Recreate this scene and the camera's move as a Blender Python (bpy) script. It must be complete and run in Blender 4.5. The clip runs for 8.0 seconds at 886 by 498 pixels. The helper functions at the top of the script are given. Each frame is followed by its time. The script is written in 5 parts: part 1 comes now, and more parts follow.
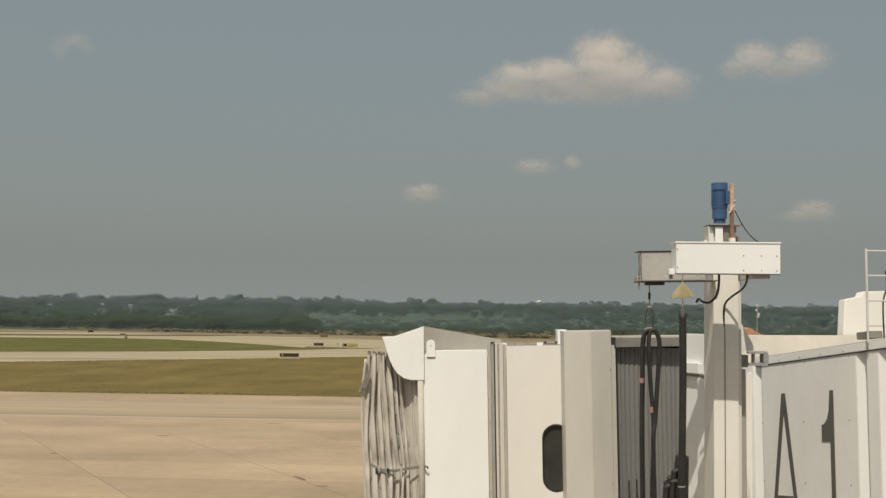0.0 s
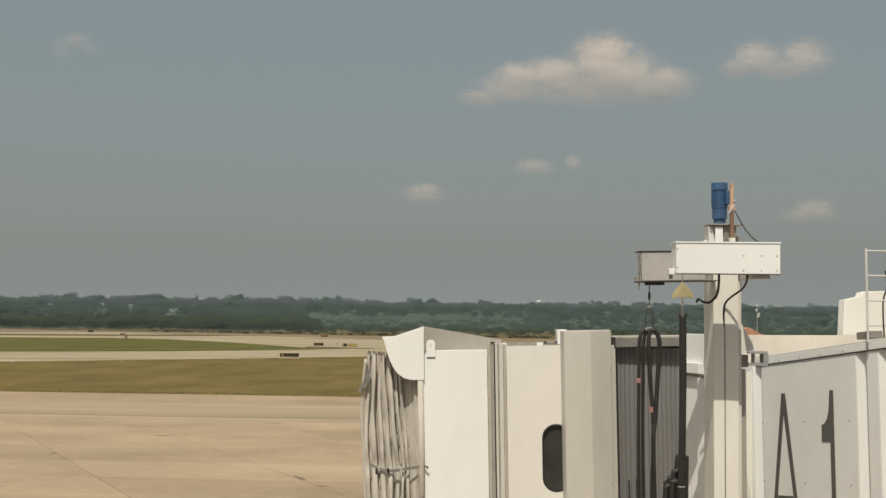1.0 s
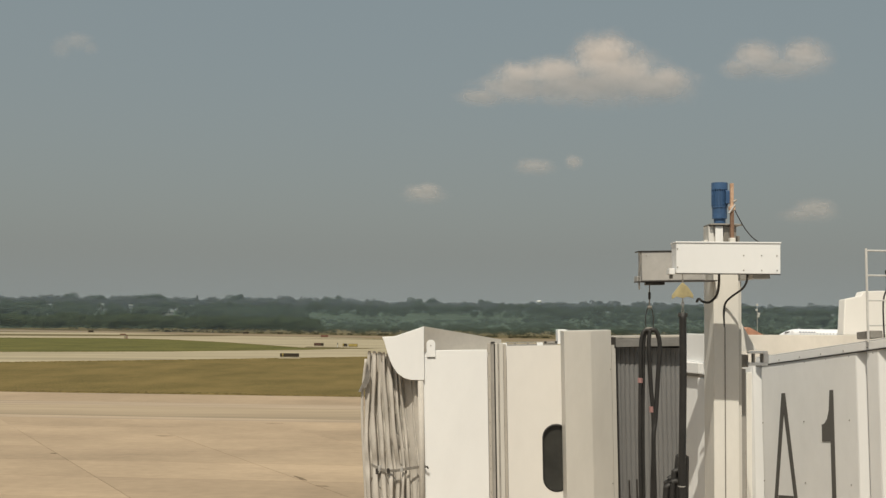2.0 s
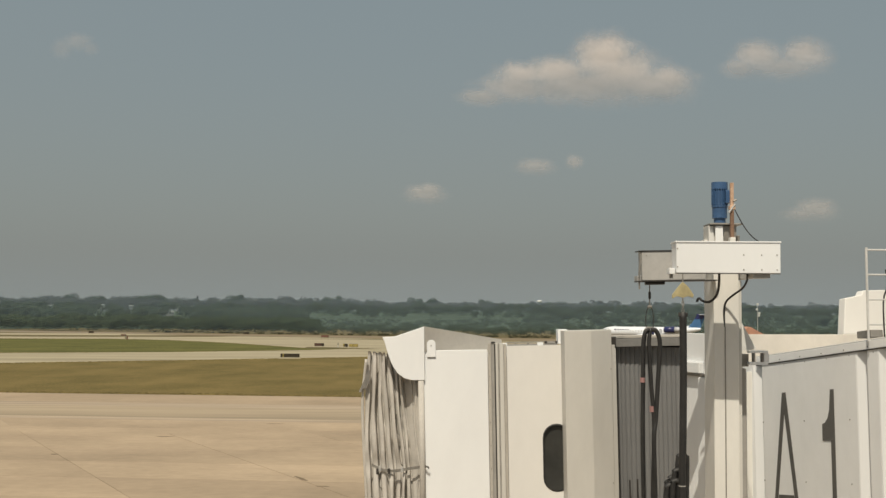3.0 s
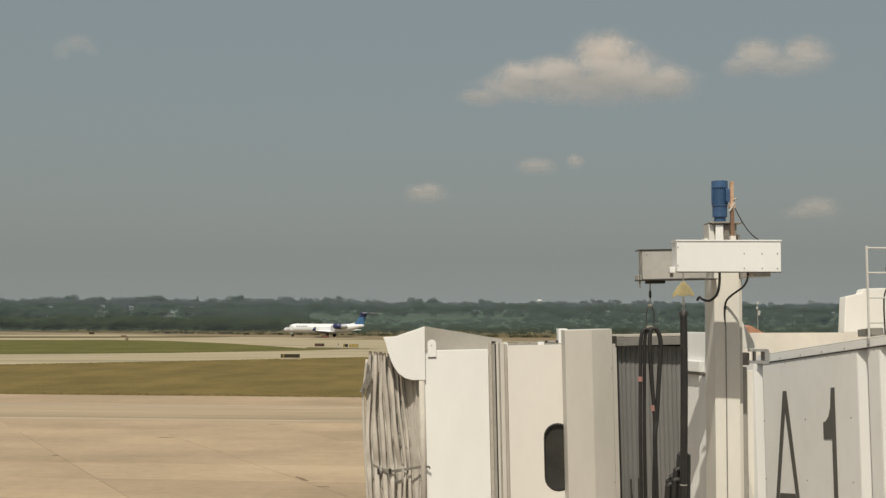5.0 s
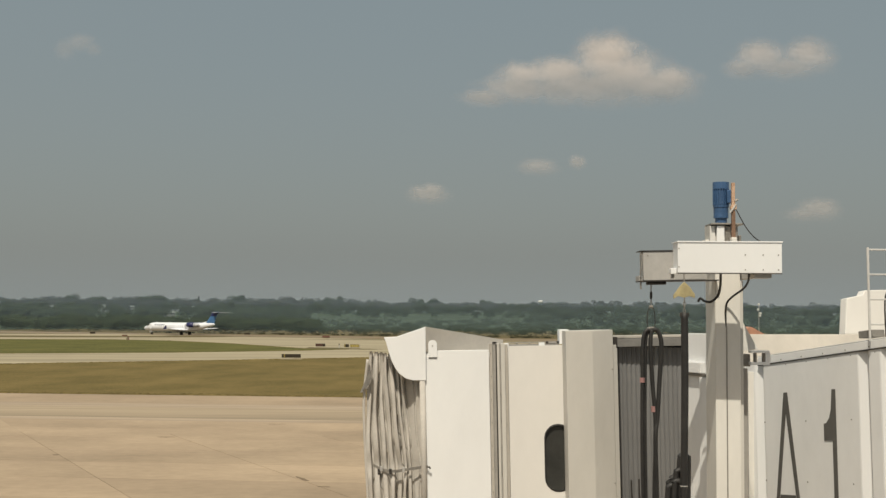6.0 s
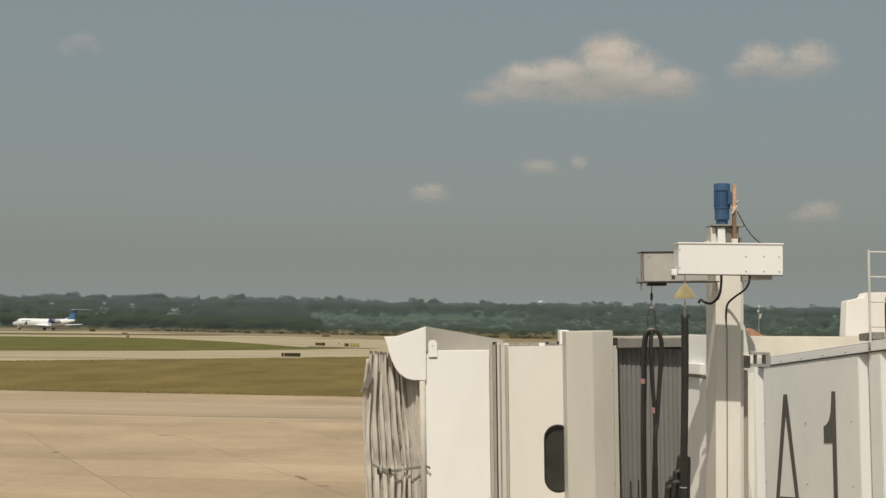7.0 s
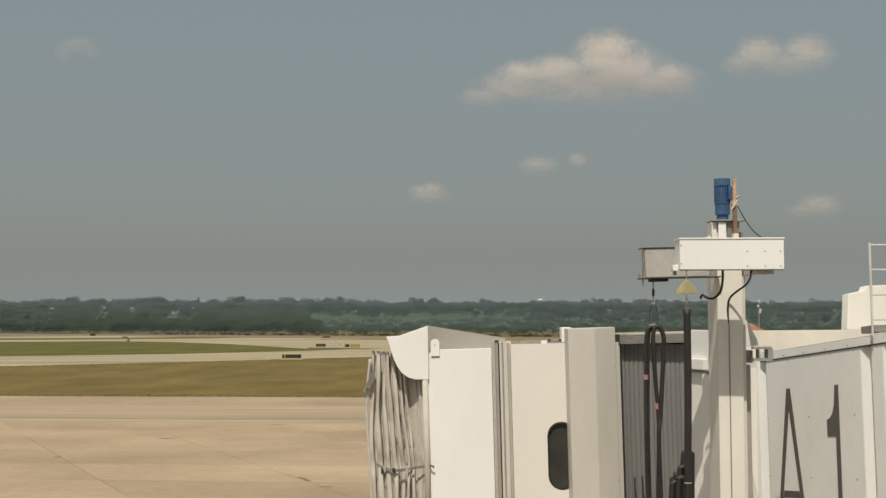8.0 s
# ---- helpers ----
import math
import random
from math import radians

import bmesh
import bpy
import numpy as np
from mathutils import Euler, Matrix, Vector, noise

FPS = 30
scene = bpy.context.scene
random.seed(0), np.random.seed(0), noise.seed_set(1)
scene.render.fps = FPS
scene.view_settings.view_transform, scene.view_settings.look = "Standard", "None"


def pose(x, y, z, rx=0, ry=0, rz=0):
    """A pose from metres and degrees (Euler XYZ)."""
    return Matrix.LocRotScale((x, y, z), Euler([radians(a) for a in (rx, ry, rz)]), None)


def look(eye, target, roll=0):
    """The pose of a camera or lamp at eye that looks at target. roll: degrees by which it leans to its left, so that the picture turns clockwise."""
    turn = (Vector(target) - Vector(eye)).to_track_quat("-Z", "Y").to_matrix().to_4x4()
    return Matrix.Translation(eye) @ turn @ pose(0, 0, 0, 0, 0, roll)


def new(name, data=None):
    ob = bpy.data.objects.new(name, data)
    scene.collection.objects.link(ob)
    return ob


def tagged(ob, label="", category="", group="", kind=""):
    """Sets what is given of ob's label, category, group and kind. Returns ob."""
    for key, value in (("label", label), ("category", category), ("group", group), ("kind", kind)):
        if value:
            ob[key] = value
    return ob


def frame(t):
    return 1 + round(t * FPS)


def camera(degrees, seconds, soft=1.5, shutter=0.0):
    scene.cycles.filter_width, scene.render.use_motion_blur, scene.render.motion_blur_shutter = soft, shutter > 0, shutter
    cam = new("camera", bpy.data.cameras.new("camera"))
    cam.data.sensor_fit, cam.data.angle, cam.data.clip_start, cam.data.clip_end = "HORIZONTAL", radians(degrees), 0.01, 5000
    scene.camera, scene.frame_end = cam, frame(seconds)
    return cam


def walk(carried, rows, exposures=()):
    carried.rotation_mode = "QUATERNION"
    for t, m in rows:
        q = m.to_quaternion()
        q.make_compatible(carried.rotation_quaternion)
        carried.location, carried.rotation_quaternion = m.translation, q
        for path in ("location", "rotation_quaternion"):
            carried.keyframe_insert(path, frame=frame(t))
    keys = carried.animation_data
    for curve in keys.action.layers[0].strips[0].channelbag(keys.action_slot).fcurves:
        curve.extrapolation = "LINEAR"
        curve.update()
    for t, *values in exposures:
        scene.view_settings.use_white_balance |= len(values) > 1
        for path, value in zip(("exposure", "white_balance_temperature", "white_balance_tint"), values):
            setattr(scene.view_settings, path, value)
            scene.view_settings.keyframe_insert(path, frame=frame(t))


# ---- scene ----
PATH = [
    (0.0, look((-0.0000, -0.0000, 6.5000), (0.000, 99.853, 11.924), 0.500)),
    (0.5, look((0.0005, -0.0000, 6.4999), (0.000, 99.853, 11.924), 0.502)),
    (1.0, look((0.0008, -0.0003, 6.5002), (-0.003, 99.853, 11.919), 0.502)),
    (1.5, look((0.0002, -0.0004, 6.5000), (-0.005, 99.853, 11.919), 0.509)),
    (3.0, look((0.0026, -0.0014, 6.5006), (-0.031, 99.852, 11.921), 0.355)),
    (3.5, look((-0.0014, -0.0003, 6.5011), (0.009, 99.854, 11.899), 0.406)),
    (4.0, look((0.0000, 0.0008, 6.4999), (0.025, 99.855, 11.898), 0.221)),
    (4.5, look((-0.0018, 0.0011, 6.5004), (0.024, 99.855, 11.899), 0.276)),
    (4.7, look((-0.0018, 0.0011, 6.5004), (0.010, 99.855, 11.902), 0.240)),
    (5.8, look((-0.0005, -0.0003, 6.4995), (-0.080, 99.852, 11.935), -0.100)),
    (6.0, look((-0.0001, -0.0005, 6.4993), (-0.121, 99.851, 11.946), 0.309)),
    (6.5, look((0.0015, 0.0018, 6.4988), (-0.149, 99.854, 11.929), 0.700)),
    (7.0, look((-0.0045, 0.0003, 6.5000), (-0.156, 99.853, 11.930), 0.650)),
    (7.5, look((-0.0066, 0.0001, 6.5010), (-0.094, 99.854, 11.900), -0.221)),
    (8.0, look((-0.0254, -0.0014, 6.4958), (-0.101, 99.854, 11.874), -0.169)),
]
cam = camera(40.0, 8.0, soft=1.4)
walk(cam, PATH, exposures=[(0.0, 0.04, 7250, 7), (8.0, 0.04, 7250, 7)])

# ---------------------------------------------------------------- light
SUN_AZ, SUN_EL = 194.0, 58.0            # degrees; azimuth clockwise from +y
world = bpy.data.worlds.new("hazy_sky")
scene.world = world
world.use_nodes = True
wn = world.node_tree.nodes
sky = wn.new("ShaderNodeTexSky")
sky.sky_type = "NISHITA"
sky.sun_disc = False
sky.sun_elevation = radians(SUN_EL)
sky.sun_rotation = radians(SUN_AZ)
sky.air_density, sky.dust_density, sky.ozone_density = 1.0, 6.0, 1.0
hue = wn.new("ShaderNodeHueSaturation")
hue.inputs["Saturation"].default_value = 1.45
haze = wn.new("ShaderNodeMix")            # summer haze thins the blue towards grey
haze.data_type = "RGBA"
haze_tone, haze_step = wn.new("ShaderNodeMix"), wn.new("ShaderNodeMapRange")   # dustier and warmer near the horizon
haze_tone.data_type = "RGBA"
haze_tone.inputs["A"].default_value, haze_tone.inputs["B"].default_value = (3.54, 3.94, 4.19, 1), (3.33, 3.98, 4.32, 1)
haze_step.inputs["From Min"].default_value, haze_step.inputs["From Max"].default_value = 0.02, 0.28
sky_co, sky_up, thinning = wn.new("ShaderNodeTexCoord"), wn.new("ShaderNodeSeparateXYZ"), wn.new("ShaderNodeMapRange")
thinning.inputs["From Min"].default_value, thinning.inputs["From Max"].default_value = 0.42, 0.95
thinning.inputs["To Min"].default_value, thinning.inputs["To Max"].default_value = 0.70, 0.50
world.node_tree.links.new(sky_co.outputs["Generated"], sky_up.inputs[0])
world.node_tree.links.new(sky_up.outputs["Z"], thinning.inputs["Value"])
world.node_tree.links.new(thinning.outputs[0], haze.inputs["Factor"])
world.node_tree.links.new(sky_up.outputs["Z"], haze_step.inputs["Value"])
world.node_tree.links.new(haze_step.outputs[0], haze_tone.inputs["Factor"])
world.node_tree.links.new(haze_tone.outputs["Result"], haze.inputs["B"])
world.node_tree.links.new(sky.outputs[0], hue.inputs["Color"])
world.node_tree.links.new(hue.outputs[0], haze.inputs["A"])
world.node_tree.links.new(haze.outputs["Result"], wn["Background"].inputs["Color"])
wn["Background"].inputs["Strength"].default_value = 0.0825

sun_data = bpy.data.lights.new("sun", "SUN")
sun_data.energy, sun_data.angle, sun_data.color = 3.52, radians(0.53), (1.0, 0.958, 0.90)
sun = new("sun", sun_data)
sun_dir = Vector((math.sin(radians(SUN_AZ)) * math.cos(radians(SUN_EL)),
                  math.cos(radians(SUN_AZ)) * math.cos(radians(SUN_EL)), math.sin(radians(SUN_EL))))
sun.matrix_world = look(sun_dir * 60, (0, 0, 0))


# ---------------------------------------------------------------- materials
def material(name, colour, rough=0.6, metal=0.0, fine=18.0, coarse=1.2, vary=0.12, stretch=(1, 1, 1), bump=0.1,
             tint=None, per_object=0.0, per_island=0.0, spec=0.5, placed=False, grain=0.5):
    """A painted, cast or grown surface: base colour, a stain colour, two scales of variation, bump."""
    m = bpy.data.materials.new(name)
    m.use_nodes = True
    nt, nodes = m.node_tree, m.node_tree.nodes
    bsdf = nodes["Principled BSDF"]
    bsdf.inputs["Roughness"].default_value = rough
    bsdf.inputs["Metallic"].default_value = metal
    bsdf.inputs["Specular IOR Level"].default_value = spec
    co = nodes.new("ShaderNodeTexCoord")
    mp = nodes.new("ShaderNodeMapping")
    mp.inputs["Scale"].default_value = stretch
    where = nodes.new("ShaderNodeNewGeometry").outputs["Position"] if placed else co.outputs["Object"]
    nt.links.new(where, mp.inputs["Vector"])
    big, small = nodes.new("ShaderNodeTexNoise"), nodes.new("ShaderNodeTexNoise")
    for tex, scale, detail in ((big, coarse, 5.0), (small, fine, 6.0)):
        tex.inputs["Scale"].default_value, tex.inputs["Detail"].default_value = scale, detail
        tex.inputs["Roughness"].default_value = 0.65
        nt.links.new(mp.outputs[0], tex.inputs["Vector"])
    add = nodes.new("ShaderNodeMath")
    add.operation = "MULTIPLY_ADD"
    nt.links.new(small.outputs["Fac"], add.inputs[0])
    add.inputs[1].default_value = grain
    nt.links.new(big.outputs["Fac"], add.inputs[2])
    ramp = nodes.new("ShaderNodeMapRange")
    ramp.inputs["From Min"].default_value, ramp.inputs["From Max"].default_value = 0.2 + grain / 2, 0.8 + grain / 2
    nt.links.new(add.outputs[0], ramp.inputs["Value"])
    mix = nodes.new("ShaderNodeMix")
    mix.data_type = "RGBA"
    dark = tint or tuple(c * (1 - 2.2 * vary) for c in colour)
    light = tuple(min(1.0, c * (1 + 0.9 * vary)) for c in colour)
    mix.inputs["A"].default_value, mix.inputs["B"].default_value = (*dark, 1), (*light, 1)
    nt.links.new(ramp.outputs[0], mix.inputs["Factor"])
    last = mix.outputs["Result"]
    for amount, node, socket in ((per_object, "ShaderNodeObjectInfo", "Random"), (per_island, "ShaderNodeNewGeometry", "Random Per Island")):
        if amount:
            info, span, hsv = nodes.new(node), nodes.new("ShaderNodeMapRange"), nodes.new("ShaderNodeHueSaturation")
            span.inputs["To Min"].default_value, span.inputs["To Max"].default_value = 1 - amount, 1 + amount
            nt.links.new(info.outputs[socket], span.inputs["Value"])
            nt.links.new(span.outputs[0], hsv.inputs["Value"])
            nt.links.new(last, hsv.inputs["Color"])
            last = hsv.outputs[0]
    nt.links.new(last, bsdf.inputs["Base Color"])
    if bump:
        bp = nodes.new("ShaderNodeBump")
        bp.inputs["Strength"].default_value, bp.inputs["Distance"].default_value = bump, 0.02
        nt.links.new(small.outputs["Fac"], bp.inputs["Height"])
        nt.links.new(bp.outputs[0], bsdf.inputs["Normal"])
    return m


WHITE = material("white_paint", (0.83, 0.84, 0.84), 0.45, fine=9, coarse=1.1, vary=0.03, grain=0.25, stretch=(1.4, 1.4, 0.6), bump=0.02)
WARM_WHITE = material("warm_white_paint", (0.738, 0.724, 0.692), 0.5, fine=9, coarse=1.0, vary=0.035, grain=0.25, stretch=(1.4, 1.4, 0.6), bump=0.02)
ROOF_PAINT = material("weathered_roof_paint", (0.60, 0.565, 0.51), 0.6, fine=12, coarse=1.0, vary=0.08, bump=0.05)
CREAM = material("cream_paint", (0.745, 0.728, 0.68), 0.5, fine=12, coarse=1.3, vary=0.06, grain=0.3, stretch=(1.6, 1.6, 0.5), bump=0.02)
HOUSING = material("grey_and_shade_paint", (0.598, 0.580, 0.538), 0.55, fine=9, coarse=1.1, vary=0.06, grain=0.25, stretch=(1.4, 1.4, 0.6), bump=0.02)
PANEL_GREY = material("grey_wall_paint", (0.79, 0.793, 0.785), 0.5, fine=9, coarse=1.2, vary=0.05, grain=0.25, stretch=(1.2, 1.2, 0.6), bump=0.02)
LADDER = material("dulled_ladder_paint", (0.58, 0.57, 0.55), 0.55, fine=20, coarse=3, vary=0.1, bump=0.03)
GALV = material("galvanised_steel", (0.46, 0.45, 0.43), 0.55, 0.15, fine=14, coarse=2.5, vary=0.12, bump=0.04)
# shadow over the curtain top is put into this valance grey
VALANCE = material("shadow_grey_valance_paint", (0.21, 0.205, 0.195), 0.6, fine=26, coarse=2, vary=0.15, bump=0.05)
STEEL = material("worn_steel", (0.33, 0.31, 0.28), 0.5, 0.4, fine=30, coarse=4, vary=0.22, bump=0.1)
STEEL_GREY = material("grey_channel_paint", (0.34, 0.325, 0.30), 0.6, fine=20, coarse=3, vary=0.1, bump=0.03)
DARK_STEEL = material("dark_steel", (0.07, 0.065, 0.06), 0.5, 0.5, fine=30, coarse=4, vary=0.2, bump=0.1)
RUBBER = material("black_rubber", (0.022, 0.021, 0.020), 0.6, fine=40, coarse=6, vary=0.25, bump=0.15)
HOOD_GREY = material("weathered_grey_paint", (0.46, 0.43, 0.385), 0.6, fine=24, coarse=1.6, vary=0.1, bump=0.05)
CANVAS = material("grey_canvas", (0.545, 0.515, 0.468), 0.9, fine=45, coarse=3, vary=0.10, bump=0.12)
SLAT = material("grey_slat", (0.185, 0.186, 0.186), 0.55, fine=30, coarse=2, vary=0.12, stretch=(2, 2, 0.3), per_object=0.07, bump=0.05)
BLUE = material("blue_enamel", (0.05, 0.115, 0.235), 0.4, fine=25, coarse=4, vary=0.15, bump=0.05)
RUST_PALE = material("weathered_orange_bar", (0.56, 0.40, 0.29), 0.8, fine=35, coarse=6, vary=0.2, tint=(0.36, 0.20, 0.12), bump=0.2)
RUST = material("rusty_bar", (0.24, 0.15, 0.10), 0.8, fine=35, coarse=6, vary=0.3, tint=(0.10, 0.05, 0.03), bump=0.2)
GRASS_BLADE = material("grass_blades", (0.16, 0.125, 0.055), 0.95, fine=3, coarse=0.2, vary=0.2, per_island=0.3, bump=0.0, spec=0.1)
YELLOW = material("yellow_paint", (0.44, 0.375, 0.205), 0.55, fine=25, coarse=5, vary=0.2, bump=0.08)
SIGN_YELLOW = material("sign_yellow", (0.42, 0.33, 0.10), 0.5, fine=12, coarse=2, vary=0.1, bump=0.0)
SIGN_RED = material("sign_red", (0.17, 0.075, 0.055), 0.5, fine=12, coarse=2, vary=0.1, bump=0.0)
SIGN_BROWN = material("sign_dark_red", (0.085, 0.04, 0.028), 0.6, fine=12, coarse=2, vary=0.1, bump=0.0)
SIGN_BLACK = material("sign_black", (0.032, 0.024, 0.014), 0.9, fine=12, coarse=2, vary=0.1, bump=0.0)
SIGN_DIM = material("dim_sign_ink", (0.052, 0.043, 0.026), 0.9, fine=12, coarse=2, vary=0.1, bump=0.0)
LETTER = material("dark_grey_lettering", (0.105, 0.10, 0.092), 0.55, fine=30, coarse=3, vary=0.1, bump=0.03)
RED_TAPE = material("red_tape", (0.36, 0.20, 0.19), 0.6, fine=30, coarse=6, vary=0.2, bump=0.05)
# the unlit cab interior is put into this dark pane colour
CAB_GLASS = material("dark_interior_glass", (0.055, 0.055, 0.05), 0.12, fine=3, coarse=1.5, vary=0.2, bump=0.0)
WINDOW_GREY = material("cabin_glass", (0.42, 0.43, 0.44), 0.2, fine=6, coarse=1, vary=0.1, bump=0.0)
GLASS_DARK = material("tinted_glass", (0.02, 0.02, 0.018), 0.06, fine=6, coarse=1, vary=0.1, bump=0.0)
CONCRETE = material("tan_concrete", (0.388, 0.300, 0.208), 0.9, fine=2.2, coarse=0.13, vary=0.15, grain=0.5, stretch=(0.75, 1.0, 1), per_object=0.08, bump=0.1, spec=0.2, placed=True)
GREY_CONCRETE = material("greyed_concrete", (0.358, 0.288, 0.202), 0.9, fine=0.9, coarse=0.16, vary=0.19, grain=0.7, stretch=(0.10, 1.6, 1), bump=0.1, spec=0.2, placed=True)
PALE_CONCRETE = material("pale_concrete", (0.372, 0.324, 0.222), 0.9, fine=0.9, coarse=0.10, vary=0.23, stretch=(0.12, 1.4, 1), bump=0.1, spec=0.2, placed=True)
WORN_PALE = material("worn_pale_concrete", (0.405, 0.325, 0.238), 0.9, fine=0.8, coarse=0.10, vary=0.2, grain=0.8, stretch=(0.10, 1.6, 1), bump=0.1, spec=0.2, placed=True)
SEALANT = material("joint_sealant", (0.25, 0.195, 0.135), 0.9, fine=6, coarse=0.5, vary=0.3, bump=0.1, spec=0.2)
SPALL = material("worn_concrete", (0.22, 0.165, 0.11), 0.95, fine=9, coarse=1.5, vary=0.25, bump=0.2, spec=0.2)
GRASS = material("dry_grass", (0.168, 0.124, 0.050), 0.95, fine=4.0, coarse=0.10, vary=0.22, grain=1.2, stretch=(1.6, 0.7, 1), tint=(0.090, 0.074, 0.026), bump=0.4, spec=0.1)
GREEN_GRASS = material("green_grass", (0.126, 0.116, 0.039), 0.95, fine=1.6, coarse=0.10, vary=0.2, grain=1.0, stretch=(0.9, 0.8, 1), tint=(0.056, 0.062, 0.020), bump=0.4, spec=0.1)
WORN_ASPHALT = material("worn_runway", (0.235, 0.185, 0.122), 0.9, fine=0.7, coarse=0.11, vary=0.17, stretch=(0.12, 1.4, 1), bump=0.1, spec=0.2, placed=True)
DRY_VERGE = material("dry_verge_grass", (0.135, 0.108, 0.056), 0.95, fine=1.2, coarse=0.06, vary=0.2, grain=1.0, tint=(0.085, 0.076, 0.040), bump=0.4, spec=0.1)
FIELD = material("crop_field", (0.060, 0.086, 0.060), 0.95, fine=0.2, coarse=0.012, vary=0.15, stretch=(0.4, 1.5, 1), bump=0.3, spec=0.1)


def foliage(name, colour, vary=0.18, per_island=0.14, through_light=0.3):
    """Leaves: part of the light passes through them."""
    m = material(name, colour, 0.9, fine=0.12, coarse=0.025, vary=vary, per_island=per_island, bump=0.0, spec=0.1)
    nt, nodes = m.node_tree, m.node_tree.nodes
    colour_socket = nodes["Principled BSDF"].inputs["Base Color"].links[0].from_socket
    thin, both = nodes.new("ShaderNodeBsdfTranslucent"), nodes.new("ShaderNodeMixShader")
    gaps, loose = nodes.new("ShaderNodeBsdfTransparent"), nodes.new("ShaderNodeMixShader")     # clumps are full of small holes
    flat = nodes.new("ShaderNodeBsdfDiffuse")
    nt.links.new(colour_socket, thin.inputs["Color"])
    nt.links.new(colour_socket, flat.inputs["Color"])
    both.inputs["Fac"].default_value = through_light
    nt.links.new(flat.outputs[0], both.inputs[1])
    nt.links.new(thin.outputs[0], both.inputs[2])
    loose.inputs["Fac"].default_value = 0.38
    nt.links.new(both.outputs[0], loose.inputs[1])
    nt.links.new(gaps.outputs[0], loose.inputs[2])
    nt.links.new(loose.outputs[0], nodes["Material Output"].inputs["Surface"])
    return m


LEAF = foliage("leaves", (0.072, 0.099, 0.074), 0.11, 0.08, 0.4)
LEAF_NEAR = foliage("near_leaves", (0.074, 0.100, 0.062), 0.16, 0.10, 0.4)
LEAF_DRY = foliage("dry_weeds", (0.078, 0.076, 0.046), 0.2, 0.15, 0.3)
LEAF_PALE = foliage("scrub_leaves", (0.070, 0.095, 0.074), 0.08, 0.04, 0.4)
# distance haze is put into this paler, bluer leaf colour
LEAF_HAZED = foliage("hazed_far_leaves", (0.092, 0.110, 0.108), 0.12, 0.05, 0.4)
BARK = material("bark", (0.10, 0.075, 0.05), 0.9, fine=5, coarse=0.8, vary=0.2, bump=0.3)
PLANE_WHITE = material("aircraft_white", (0.72, 0.745, 0.78), 0.3, fine=3, coarse=0.3, vary=0.03, bump=0.0)
PLANE_GREY = material("aircraft_grey", (0.42, 0.43, 0.45), 0.35, fine=3, coarse=0.3, vary=0.05, bump=0.0)
PLANE_BLUE = material("aircraft_blue", (0.055, 0.15, 0.31), 0.35, fine=3, coarse=0.3, vary=0.06, bump=0.0)
PLANE_NAVY = material("aircraft_navy", (0.02, 0.025, 0.10), 0.35, fine=3, coarse=0.3, vary=0.06, bump=0.0)
ROOF_ORANGE = material("orange_roof", (0.50, 0.26, 0.18), 0.8, fine=2, coarse=0.3, vary=0.15, bump=0.05)
HOUSE_GREY = material("pale_roofing", (0.125, 0.145, 0.135), 0.8, fine=4, coarse=0.4, vary=0.08, bump=0.0)
HOUSE_PALE = material("weathered_siding", (0.115, 0.135, 0.13), 0.7, fine=4, coarse=0.4, vary=0.06, bump=0.0)
HOUSE_SIDING = material("dulled_white_siding", (0.30, 0.32, 0.32), 0.7, fine=4, coarse=0.4, vary=0.06, bump=0.0)
HOUSE_WHITE = material("house_siding", (0.52, 0.53, 0.52), 0.7, fine=4, coarse=0.4, vary=0.06, bump=0.0)
WALL_PLAIN = material("cool_bounce_wall", (0.62, 0.64, 0.66), 0.8, fine=6, coarse=0.4, vary=0.08, bump=0.1)


# ---------------------------------------------------------------- mesh helpers
def part(name, bm, mat, parent, label="", m=None, smooth=False, kind=""):
    """One mesh object under a thing or a part. m takes the mesh from its own frame to the world."""
    root = parent
    while root.parent:
        root = root.parent
    if m is not None:
        bm.transform(root.matrix_basis.inverted() @ m)
    me = bpy.data.meshes.new(name)
    if smooth:
        for face in bm.faces:
            face.smooth = True
    bm.to_mesh(me)
    bm.free()
    me.materials.append(mat)
    ob = new(name, me)
    ob.parent = parent
    return tagged(ob, label, kind=kind)


def piece(name, me, parent, m):
    """A further object on a shared mesh, at the world pose m."""
    root = parent
    while root.parent:
        root = root.parent
    ob = new(name, me)
    ob.parent = parent
    ob.matrix_basis = root.matrix_basis.inverted() @ m
    return ob


def thing(name, m, label, category, group="", kind=""):
    ob = new(name)
    ob.empty_display_size = 0.2
    ob.matrix_basis = m
    return tagged(ob, label, category, group, kind)


def solid(name, bm, mat, label, category, group="", kind="", smooth=False):
    """A thing or piece of the setting that is one mesh."""
    me = bpy.data.meshes.new(name)
    if smooth:
        for face in bm.faces:
            face.smooth = True
    bm.to_mesh(me)
    bm.free()
    me.materials.append(mat)
    return tagged(new(name, me), label, category, group, kind)


def box(x0, x1, y0, y1, z0, z1, bevel=0.0, bm=None):
    own = bmesh.new()
    vs = [own.verts.new((x, y, z)) for x in (x0, x1) for y in (y0, y1) for z in (z0, z1)]
    for q in ((0, 1, 3, 2), (4, 6, 7, 5), (0, 4, 5, 1), (2, 3, 7, 6), (0, 2, 6, 4), (1, 5, 7, 3)):
        own.faces.new([vs[i] for i in q])
    bmesh.ops.recalc_face_normals(own, faces=own.faces)
    if bevel:
        bmesh.ops.bevel(own, geom=own.edges[:], offset=bevel, segments=2, affect="EDGES", profile=0.6)
    return join(bm, own)


